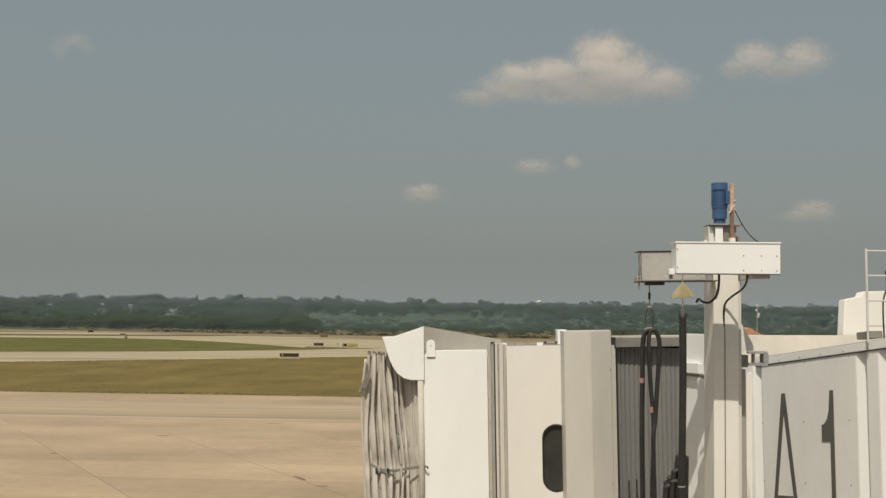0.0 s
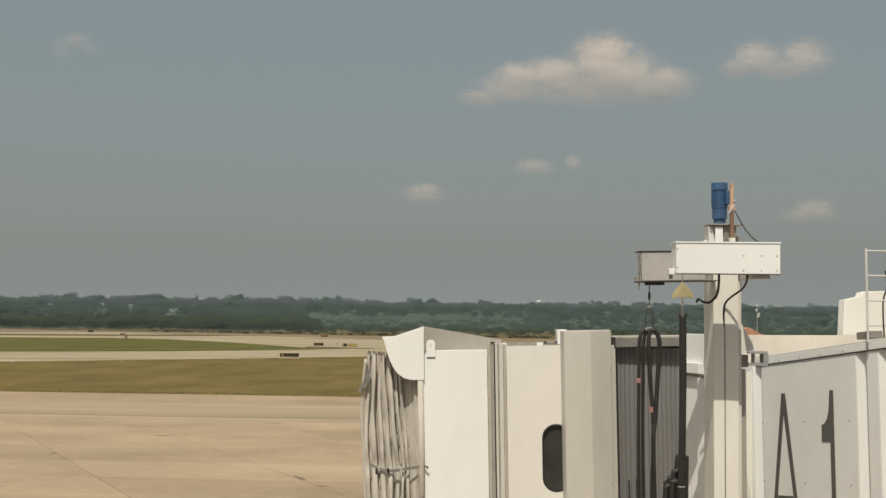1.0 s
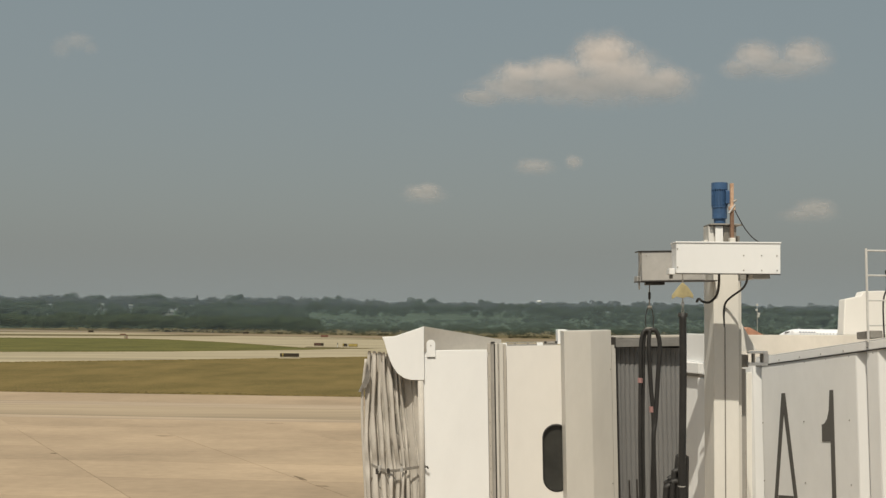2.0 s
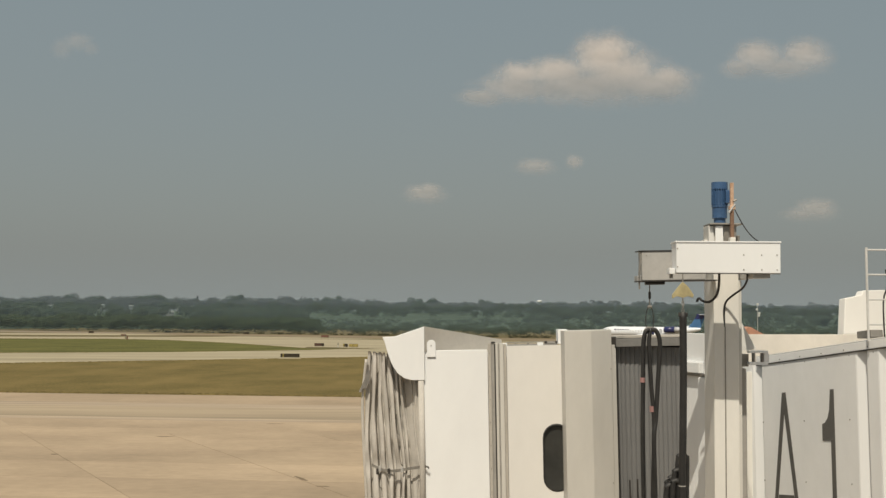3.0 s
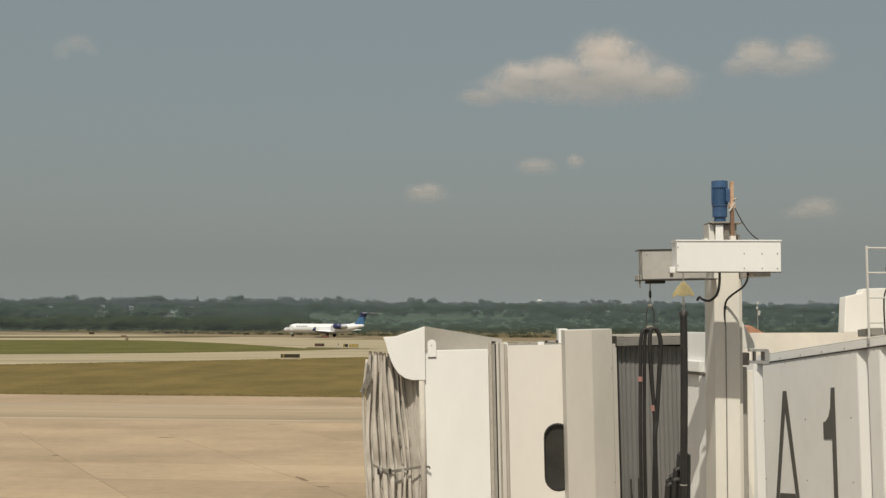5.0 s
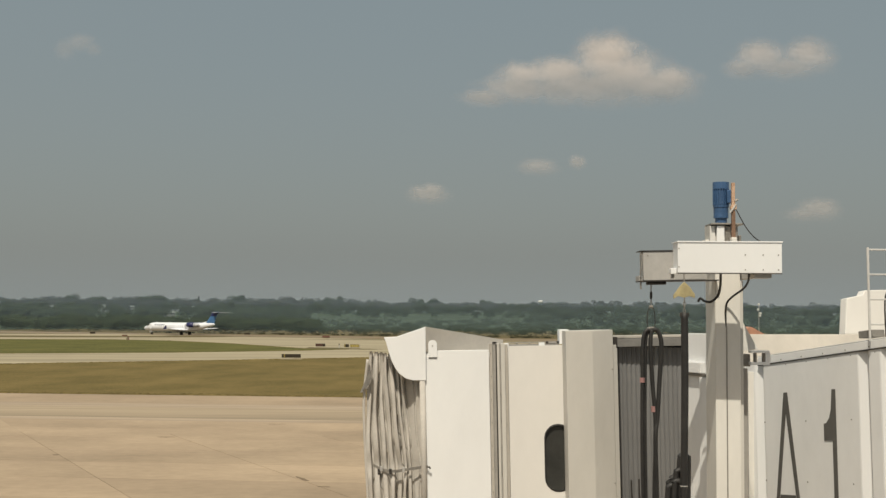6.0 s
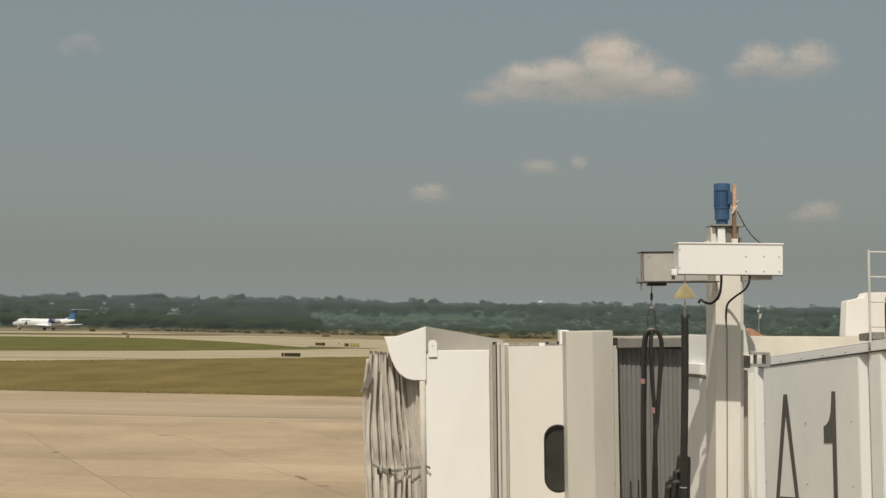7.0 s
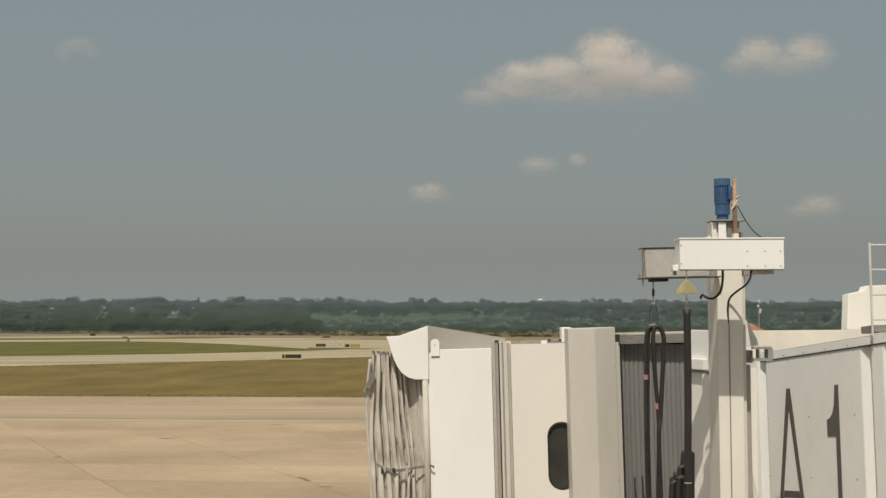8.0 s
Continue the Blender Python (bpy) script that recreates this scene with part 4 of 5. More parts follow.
    part("clamp", box(x - 0.045, x + 0.045, y - 0.02, y + 0.02, 6.50, 6.54, 0.006), DARK_STEEL, b, "", w)
    drop = curve_points([(x, y, 6.54), (x + 0.002, y, 6.0), (x - 0.004, y, 5.4), (x - 0.014, y, 4.8), (x - 0.012, y, 3.6)])
    part("cable", tube(drop, 0.036, 12), RUBBER, b, "", w, smooth=True)
    part("cable_tie", tube([(x - 0.014, y, 4.860), (x - 0.014, y, 4.850)], 0.0375, 12), GALV, b, "", w)
    # spare length gathered in hanging bights behind the drop
    for xl, xr, top, dy in ((-0.165, -0.05, 4.86, 0.05), (-0.125, -0.03, 4.93, 0.10), (-0.085, 0.0, 5.0, 0.06), (-0.04, 0.045, 5.14, 0.09), (-0.145, -0.07, 4.88, 0.13), (-0.105, -0.035, 4.90, 0.03), (-0.06, 0.02, 4.95, 0.13)):
        r = (xr - xl) / 2
        bight = [(x + xl - 0.012, y + dy, 3.7), (x + xl, y + dy, top - 0.25), (x + xl + 0.01, y + dy, top - r)]
        bight += [(x + (xl + xr) / 2 - r * math.cos(a), y + dy, top - r + 0.9 * r * math.sin(a)) for a in (0.6, 1.2, 1.9, 2.5)]
        bight += [(x + xr, y + dy, top - r), (x + xr - 0.005, y + dy, top - 0.4), (x + xr - 0.01, y + dy, 3.7)]
        part("cable_bight", tube(curve_points(bight), 0.031, 10), RUBBER, b, "gathered black rubber cable", w, smooth=True)
    return sway


build_tunnel()
build_end_frame()
build_ladder()
build_column()
build_motor()
build_hoist_box()
build_cab()
build_hood()
build_bellows()
build_curtain()
sway_cable = build_cables()


# ---------------------------------------------------------------- airliner on the runway
def loft(rings, bm=None):
    own = bmesh.new()
    rows = [[own.verts.new(p) for p in ring] for ring in rings]
    n = len(rows[0])
    for a, b in zip(rows, rows[1:]):
        for k in range(n):
            own.faces.new((a[k], a[(k + 1) % n], b[(k + 1) % n], b[k]))
    own.faces.new(rows[0][::-1])
    own.faces.new(rows[-1])
    bmesh.ops.recalc_face_normals(own, faces=own.faces)
    return join(bm, own)


def round_ring(x, cy, cz, ry, rz, n=24):
    return [(x, cy + ry * math.cos(k * math.tau / n), cz + rz * math.sin(k * math.tau / n)) for k in range(n)]


def foil(x0, x1, y, z, thick, up=False):
    """Section of a wing or fin: leading edge x0, trailing edge x1."""
    prof = [(0, 0), (0.08, 0.8), (0.3, 1.0), (0.6, 0.7), (1, 0.06), (1, -0.06), (0.6, -0.7), (0.3, -1.0), (0.08, -0.8)]
    if up:
        return [(x0 + (x1 - x0) * u, y + thick * v, z) for u, v in prof]
    return [(x0 + (x1 - x0) * u, y, z + thick * v) for u, v in prof]


def build_airliner():
    """Nose at the origin of x, tail towards +x, port side at -y, wheels on z = 0."""
    jet = thing("airliner", Matrix.Identity(4), "white twin-engined regional airliner with a blue tail rolling on the runway", "airplane")
    w = Matrix.Identity(4)
    cz, r0 = 2.47, 1.34
    stations = [(-0.45, 0.04, -0.60), (-0.2, 0.30, -0.56), (0.3, 0.58, -0.46), (1.05, 0.84, -0.32), (1.8, 1.02, -0.20), (2.3, 1.17, -0.12), (2.9, 1.27, -0.05), (3.8, 1.33, 0), (5, r0, 0), (12, r0, 0), (19.0, r0, 0),
                (21.0, 1.25, 0.08), (23.0, 0.98, 0.34), (24.8, 0.68, 0.60), (26.2, 0.50, 0.76), (27.0, 0.36, 0.84), (27.3, 0.20, 0.86)]
    part("fuselage", loft([round_ring(x, 0, cz + dz, r, r) for x, r, dz in stations]), PLANE_WHITE, jet, "white tubular fuselage", smooth=True)
    part("radome", loft([round_ring(x, 0, cz + dz, r * 1.012, r * 1.012) for x, r, dz in ((-0.48, 0.02, -0.60), (-0.22, 0.29, -0.56), (0.18, 0.53, -0.48))]), PLANE_GREY, jet, "", smooth=True)
    for k in range(3):
        part("cockpit_window", prism([(1.50 + 0.40 * k, 0.30 + 0.12 * k), (1.86 + 0.40 * k, 0.34 + 0.12 * k), (1.92 + 0.40 * k, 0.66 + 0.05 * k), (1.68 + 0.40 * k, 0.64 + 0.05 * k)], "y", -1.16, -0.50), GLASS_DARK, jet, "", Matrix.Translation((0, 0, cz - 0.02)))
    pane = prism(rounded_slot(0, 0, 0.12, 0.17, 4), "y", -0.02, 0.02)
    me = bpy.data.meshes.new("cabin_window")
    pane.to_mesh(me)
    pane.free()
    me.materials.append(WINDOW_GREY)
    for k in range(18):
        piece("cabin_window", me, jet, pose(5.4 + 0.76 * k, -1.315, cz + 0.26))
    # unreadable airline lettering above the forward windows
    for x0, x1 in ((4.9, 5.5), (5.75, 6.15), (6.4, 6.8), (7.1, 7.55), (7.8, 8.2), (8.45, 8.75)):
        part("lettering_bar", box(x0, x1, -1.245, -1.15, cz + 0.50, cz + 0.74), PLANE_NAVY, jet, "", w)
    for x0 in (3.35, 17.2):
        part("cabin_door", prism(rounded_slot(x0, cz + 0.1, 0.36, 0.82, 4), "y", -1.345, -1.25), PLANE_GREY if x0 > 9 else PLANE_WHITE, jet, "", w)
    part("belly_fairing", loft([round_ring(x, 0, cz - 0.82, ry, rz) for x, ry, rz in ((9.8, 0.3, 0.2), (11.2, 1.30, 0.66), (14, 1.55, 0.80), (17.4, 1.35, 0.70), (19.6, 0.3, 0.2))]), PLANE_WHITE, jet, "", smooth=True)
    for sgn in (-1, 1):
        wing = part("wing", loft([foil(11.2, 16.9, sgn * 1.0, cz - 1.08, 0.34), foil(13.0, 17.1, sgn * 3.7, cz - 0.86, 0.22), foil(17.4, 18.9, sgn * 12.4, cz - 0.52, 0.13)]), PLANE_WHITE, jet, "swept white wing", w)
        if sgn < 0:
            part("winglet", loft([foil(17.5, 18.9, sgn * 12.4, cz - 0.52, 0.08), foil(18.0, 19.0, sgn * 12.55, cz - 0.10, 0.07), foil(18.6, 19.1, sgn * 12.65, cz + 0.50, 0.04)]), PLANE_NAVY, wing, "dark blue winglet", w)
        else:
            part("wing_tip", loft([foil(17.5, 18.9, sgn * 12.4, cz - 0.52, 0.08), foil(17.9, 19.0, sgn * 12.75, cz - 0.46, 0.05)]), PLANE_WHITE, wing, "", w)
        part("flap", loft([foil(16.6, 17.7, sgn * 1.5, cz - 1.14, 0.07), foil(17.0, 18.0, sgn * 4.0, cz - 0.94, 0.06), foil(18.0, 18.7, sgn * 8.2, cz - 0.70, 0.05)]), PLANE_GREY, wing, "", w)
        for k in range(3):
            yy = sgn * (2.8 + 2.3 * k)
            part("flap_fairing", loft([round_ring(x + 0.42 * k, yy, cz - 1.08 + 0.12 * k, r, r, 8) for x, r in ((15.2, 0.03), (16.1, 0.17), (17.9, 0.03))]), PLANE_WHITE, wing, "", w)
        nac = part("engine", loft([round_ring(x, sgn * 2.2, cz + 0.66, r, r) for x, r in ((18.5, 0.60), (18.65, 0.72), (19.5, 0.79), (21.2, 0.76))]), PLANE_NAVY, jet, "dark blue engine nacelle", smooth=True)
        part("intake_lip", loft([round_ring(x, sgn * 2.2, cz + 0.66, r, r) for x, r in ((18.44, 0.56), (18.40, 0.63), (18.52, 0.70))]), PLANE_GREY, nac, "bare metal intake lip", smooth=True)
        part("exhaust", loft([round_ring(x, sgn * 2.2, cz + 0.66, r, r) for x, r in ((21.22, 0.74), (22.0, 0.62), (22.6, 0.46), (22.9, 0.2))]), PLANE_GREY, nac, "", smooth=True)
        part("pylon", loft([foil(19.3, 22.6, sgn * 1.0, cz + 0.55, 0.14), foil(19.4, 22.4, sgn * 1.7, cz + 0.62, 0.12)]), PLANE_WHITE, nac, "", w)
        part("stabiliser", loft([foil(26.7, 29.0, sgn * 0.05, 6.98, 0.12), foil(29.4, 30.7, sgn * 4.2, 6.92, 0.06)]), PLANE_GREY, jet, "pale grey swept tailplane", w)
        gear = part("main_gear", tube([(16.1, sgn * 2.0, 0.45), (16.0, sgn * 1.8, 1.5)], 0.10, 10), STEEL, jet, "", w)
        for k in (-0.2, 0.2):
            part("wheel", tube([(16.1, sgn * 2.0 + k - 0.13, 0.45), (16.1, sgn * 2.0 + k + 0.13, 0.45)], 0.45, 18), RUBBER, gear, "", w)
    fin = part("fin", loft([foil(23.4, 27.0, 0, cz + 0.72, 0.22, True), foil(25.0, 27.7, 0, 4.9, 0.17, True), foil(26.3, 28.4, 0, 6.85, 0.11, True)]), PLANE_BLUE, jet, "bright blue swept tail fin", w)
    part("fin_fillet", loft([foil(21.2, 24.6, 0, cz + 1.08, 0.10, True), foil(23.9, 25.2, 0, cz + 1.7, 0.05, True)]), PLANE_WHITE, fin, "white fillet before the fin", w)
    part("fin_cap", loft([foil(25.6, 27.9, 0, 5.85, 0.18, True), foil(26.2, 28.5, 0, 6.75, 0.16, True), foil(26.0, 29.1, 0, 6.98, 0.16, True), foil(26.3, 28.9, 0, 7.15, 0.08, True)]), PLANE_NAVY, fin, "dark blue top of the fin", w)
    nose = part("nose_gear", tube([(2.8, 0, 0.33), (2.65, 0, 1.4)], 0.07, 10), STEEL, jet, "", w)
    for k in (-0.16, 0.16):
        part("wheel", tube([(2.8, k - 0.08, 0.32), (2.8, k + 0.08, 0.32)], 0.32, 16), RUBBER, nose, "", w)
    part("gear_door", prism([(2.2, 0.72), (3.1, 0.72), (3.3, 1.3), (2.2, 1.3)], "y", -0.45, -0.42), PLANE_WHITE, nose, "", w)
    for x0 in (4.4, 9.6):
        part("antenna", prism([(x0, cz + 1.30), (x0 + 0.5, cz + 1.30), (x0 + 0.45, cz + 1.62), (x0 + 0.2, cz + 1.62)], "y", -0.03, 0.03), PLANE_GREY, jet, "", w)
    part("beacon", loft([round_ring(13.0 + x, 0, cz + 1.34, r, r, 8) for x, r in ((-0.15, 0.03), (0, 0.12), (0.15, 0.03))]), SIGN_RED, jet, "", w)
    return jet


airliner = build_airliner()


# ---------------------------------------------------------------- airfield signs and marks
def sign(x, y, wide, high, panels, label, turn=0.0):
    """A low lit guidance sign on a footing: panels are (share, material)."""
    m = pose(x, y, 0.0, 0, 0, turn)
    root = thing("airfield_sign", m, label, "sign", "airfield signs")
    w = m
    part("footing", box(-wide / 2 - 0.2, wide / 2 + 0.2, -0.35, 0.35, 0.0, 0.10, 0.02), PALE_CONCRETE, root, "", w)
    part("cabinet", box(-wide / 2, wide / 2, -0.10, 0.10, 0.25, 0.25 + high, 0.02), SIGN_BLACK, root, "", w)
    for x0 in (-wide * 0.36, wide * 0.36):
        part("leg", tube([(x0, 0, 0.1), (x0, 0, 0.25)], 0.04, 8), STEEL, root, "", w)
    at = -wide / 2 + 0.04
    for share, mat in panels:
        span = share * (wide - 0.08)
        part("sign_panel", box(at + 0.01, at + span - 0.01, -0.112, -0.102, 0.30, 0.20 + high), mat, root, "", w)
        bars = max(1, int(span / 0.4))
        for k in range(bars):
            ink = SIGN_DIM if mat is SIGN_BLACK else (SIGN_BLACK if mat is SIGN_YELLOW else SIGN_BLACK)
            c = at + span * (k + 0.5) / bars
            part("marking", box(c - 0.05, c + 0.05, -0.116, -0.1125, 0.25 + high * 0.3, 0.25 + high * 0.62), ink, root, "", w)
        at += span
    return root


sign(-22.2, 177.5, 2.75, 0.52, [(0.10, SIGN_BLACK), (0.07, SIGN_YELLOW), (0.83, SIGN_BLACK)], "low black airfield sign with one narrow yellow panel standing on grass")
sign(-24.4, 241.0, 1.9, 0.56, [(0.75, SIGN_BROWN), (0.25, SIGN_BLACK)], "low dark red airfield sign beside the taxiway")
sign(-17.3, 236.5, 1.75, 0.55, [(0.5, SIGN_YELLOW), (0.5, SIGN_YELLOW)], "low dull yellow airfield sign beside the taxiway")
sign(-18.95, 237.5, 0.9, 0.55, [(0.25, SIGN_YELLOW), (0.75, SIGN_BLACK)], "short black airfield sign with a yellow edge panel")
sign(-32.3, 334.0, 2.0, 0.55, [(0.5, SIGN_RED), (0.5, SIGN_RED)], "low dull red airfield sign near the runway")
sign(-109.5, 380.0, 1.6, 0.6, [(1.0, SIGN_BLACK)], "small dark airfield sign beside the runway")
sign(-61.0, 378.0, 1.7, 0.5, [(1.0, SIGN_BLACK)], "small dark airfield sign beside the runway")
sign(-89.0, 340.0, 1.5, 0.35, [(0.5, SIGN_RED), (0.5, SIGN_RED)], "low dull red airfield sign beside the runway")


def runway_box(x, y):
    m = pose(x, y, 0)
    root = thing("equipment_box", m, "small white cabinet with a rusty red side post", "cabinet")
    part("cabinet_body", box(-0.4, 0.0, -0.3, 0.3, 0.0, 0.6, 0.03), PALE_CONCRETE, root, "", m)
    part("cabinet_lid", box(-0.43, 0.03, -0.33, 0.33, 0.602, 0.64, 0.01), HOUSE_WHITE, root, "", m)
    part("post", box(0.14, 0.34, -0.1, 0.1, 0.0, 0.95, 0.02), SIGN_RED, root, "rusty red post", m)


runway_box(-78.3, 302)


def marker(x, y, label):
    m = pose(x, y, 0)
    root = thing("taxiway_marker", m, label, "marker", "taxiway markers")
    part("stem", tube([(0, 0, 0), (0, 0, 0.6)], 0.07, 8), HOUSE_WHITE, root, "", m)
    part("lamp_cap", tube([(0, 0, 0.6), (0, 0, 0.85)], [0.16, 0.05], 8), DARK_STEEL, root, "", m)


marker(-20.6, 240, "short white edge marker with a dark cap")


# ---------------------------------------------------------------- woods, houses, mast
def leaf_cloud(rng, lobes, count, size):
    """Leaf clumps: small quads scattered on and in the lobes of a crown. Returns arrays of corners (n, 4, 3)."""
    lob = np.array(lobes)
    pick = rng.integers(0, len(lob), count)
    way = rng.normal(size=(count, 3))
    way /= np.linalg.norm(way, axis=1)[:, None]
    way[:, 2] = np.where(way[:, 2] < -0.35, -way[:, 2], way[:, 2])
    r = rng.uniform(0.62, 1.0, count)[:, None]
    centre = lob[pick, :3] + way * lob[pick, 3:6] * r
    side = np.cross(way, rng.normal(size=(count, 3)))
    side /= np.linalg.norm(side, axis=1)[:, None]
    tilt = way * 0.4 + np.array((-0.17, -0.6, 0.8)) * 1.0 + rng.normal(size=(count, 3)) * 0.25
    over = np.cross(tilt, side)
    over /= np.linalg.norm(over, axis=1)[:, None]
    s = (size * rng.uniform(0.6, 1.35, count))[:, None]
    return np.stack([centre - side * s - over * s * 0.7, centre + side * s * 0.8 - over * s, centre + side * s + over * s * 0.8, centre - side * s * 0.7 + over * s], axis=1)


def crown_lobes(rng, high, wide, kind):
    if kind == "cone":
        return [(0, 0, high * z, wide * (1 - z) * 0.55 + 0.2, wide * (1 - z) * 0.55 + 0.2, high * 0.12) for z in (0.15, 0.3, 0.45, 0.6, 0.75, 0.9)]
    out = [(0, 0, high * 0.58, wide * 0.38, wide * 0.38, high * 0.36), (0, 0, high * 0.22, wide * 0.42, wide * 0.42, high * 0.24)]
    for k in range(rng.integers(6, 11)):
        a, q = rng.uniform(0, math.tau), rng.uniform(0.25, 0.48)
        rr = wide * rng.uniform(0.16, 0.30)
        out.append((wide * q * math.cos(a), wide * q * math.sin(a), high * rng.uniform(0.35, 0.82), rr, rr, rr * rng.uniform(0.7, 1.0)))
    return out


def quads_object(name, quads, mat, label, category, kind=""):
    n = len(quads)
    me = bpy.data.meshes.new(name)
    me.vertices.add(n * 4)
    me.vertices.foreach_set("co", quads.reshape(-1).astype(np.float32))
    me.loops.add(n * 4)
    me.loops.foreach_set("vertex_index", np.arange(n * 4, dtype=np.int32))
    me.polygons.add(n)
    me.polygons.foreach_set("loop_start", np.arange(0, n * 4, 4, dtype=np.int32))
    me.update(calc_edges=True)
    me.validate()
    me.materials.append(mat)
    return tagged(new(name, me), label, category, kind=kind)


# gaps in the woods: azimuth, half width in degrees, depth
CLEARINGS = ((-17.85, 0.26, 980), (-15.63, 0.32, 980), (-14.35, 0.24, 980), (-12.72, 0.36, 800), (-12.28, 0.26, 985), (-11.68, 0.18, 980))


def band(rng, name, count, az, dist, high, mat, leaves, size, label, cones=0.03):
    """A belt of trees over a span of azimuths (degrees) and distances."""
    all_quads = []
    for k in range(count):
        t = radians(az[0] + (az[1] - az[0]) * (k + rng.uniform(-0.6, 0.6)) / count)
        r = rng.uniform(*dist)
        x, y = r * math.sin(t), r * math.cos(t)
        across = (x - RUN_P.x) * RUN_N.x + (y - RUN_P.y) * RUN_N.y
        if across < 17 or any(590 < r < far + 8 and abs(math.degrees(t) - az0) < half for az0, half, far in CLEARINGS):
            continue
        h = rng.uniform(*high) * (1 + 0.22 * noise.noise(Vector((x * 0.012, y * 0.012, 3.0))))
        az_deg = math.degrees(t)
        low = min(max((az_deg + 9) / 8, 0), 1)
        h *= 1 - 0.27 * low * low * (3 - 2 * low) * (1 if dist[0] > 900 else 0.4)
        shape = "cone" if rng.random() < cones else "round"
        wide = h * (2.6 if mat is LEAF_PALE else 0.45 if shape == "cone" else rng.uniform(0.9, 1.5))
        q = leaf_cloud(rng, crown_lobes(rng, h, wide, shape), leaves, size * h / 10)
        q[:, :, :] += np.array((x, y, rise(x, y) - 0.05 * h))
        all_quads.append(q)
    return quads_object(name, np.concatenate(all_quads), mat, label, "woods", "stuff")


def weed_belt(rng):
    """Low dry weeds along the far side of the runway, at the foot of the trees."""
    all_quads = []
    for k in range(330):
        p = RUN_P + RUN_U * rng.uniform(-260, 90) + RUN_N * rng.uniform(14, 24)
        h = rng.uniform(0.25, 0.7)
        q = leaf_cloud(rng, crown_lobes(rng, h, h * 4.5, "round"), 110, 0.09)
        all_quads.append(q + np.array((p.x, p.y, rise(p.x, p.y) - 0.05)))
    return quads_object("dry_weeds", np.concatenate(all_quads), LEAF_DRY, "low dry brown weeds at the foot of the trees", "weeds", "stuff")


def build_woods():
    rng = np.random.default_rng(11)
    band(rng, "ridge_woods", 280, (-24, 24), (1120, 1330), (10.5, 15), LEAF_HAZED, 900, 0.36, "distant dark green wooded ridge with haze in its leaf colour", 0.0)
    band(rng, "ridge_woods", 240, (-24, 24), (940, 1110), (8.5, 12.5), LEAF_HAZED, 840, 0.37, "distant dark green wooded ridge with haze in its leaf colour", 0.0)
    band(rng, "mid_woods", 220, (-24, 24), (760, 930), (6.5, 10), LEAF, 820, 0.36, "dark green broadleaf woods behind the airfield", 0.0)
    band(rng, "mid_woods", 110, (-24, -6.5), (600, 740), (6, 9.5), LEAF, 720, 0.42, "dark green broadleaf woods behind the airfield", 0.0)
    band(rng, "mid_woods", 64, (4.5, 24), (600, 740), (5.5, 8.5), LEAF, 720, 0.42, "dark green broadleaf woods behind the airfield", 0.0)
    band(rng, "scrub", 280, (-24, -6), (412, 575), (3.2, 6.2), LEAF_NEAR, 860, 0.38, "green scrub and bushes beside the runway", 0.0)
    weed_belt(rng)
    band(rng, "scrub", 760, (-7, 24), (385, 700), (1.2, 2.6), LEAF_PALE, 190, 0.85, "pale green scrub on the field beyond the runway", 0.0)


build_woods()


def tree(rng, x, y, high, kind):
    m = pose(x, y, rise(x, y) - 0.1)
    root = thing("tree", m, "tall conifer above the woods" if kind == "cone" else "broad leafy tree standing above the woods", "tree", "trees above the woods")
    bm = tube([(0, 0, 0), (0.1, 0, high * 0.3), (0, 0.1, high * 0.75)], [high * 0.03, high * 0.022, high * 0.008], 8)
    for k in range(5):
        a, z = k * 1.3, high * (0.3 + 0.08 * k)
        tube([(0, 0, z), (high * 0.2 * math.cos(a), high * 0.2 * math.sin(a), z + high * 0.18)], [high * 0.012, high * 0.004], 6, bm)
    part("trunk", bm, BARK, root, "", m)
    q = leaf_cloud(rng, crown_lobes(rng, high, high * (0.4 if kind == "cone" else 1.25), kind), 3200, high * 0.024)
    crown = quads_object("crown", q, LEAF, "", "")
    crown.parent = root
    if "category" in crown:
        del crown["category"]


def build_trees():
    rng = np.random.default_rng(5)
    # azimuth, distance, height
    for az, r, h, kind in ((-17.0, 1090, 15, "round"), (-15.8, 1080, 15.5, "round"), (-13.7, 1060, 15.5, "round"), (-13.2, 1065, 15.5, "round"), (-11.4, 1050, 13.5, "cone"), (-9.6, 1090, 16, "round"),
                           (-5.2, 1100, 14, "round"), (-1.2, 1080, 13, "round"), (-0.6, 1085, 12, "round"), (2.0, 1090, 11, "round"), (5.0, 1100, 10, "round")):
        tree(rng, r * math.sin(radians(az)), r * math.cos(radians(az)), h * 0.93, kind)


build_trees()


def house(az, r, wide, top, wall_mat, roof_mat, label):
    t = radians(az)
    x, y = r * math.sin(t), r * math.cos(t)
    base = rise(x, y)
    m = pose(x, y, base, 0, 0, -az)
    high = top - base - 1.0
    root = thing("house", m, label, "house", "houses among the trees")
    part("wall", box(-wide / 2, wide / 2, -3, 3, -0.5, high), wall_mat, root, "", m)
    part("roof", prism([(-3.4, high), (0, high + 1.0), (3.4, high)], "x", -wide / 2 - 0.4, wide / 2 + 0.4), roof_mat, root, "", m)
    for k in range(int(wide // 4)):
        part("window", box(-wide / 2 + 0.8 + 3 * k, -wide / 2 + 1.9 + 3 * k, -3.06, -3.0, high - 1.7, high - 0.5), GLASS_DARK, root, "", m)


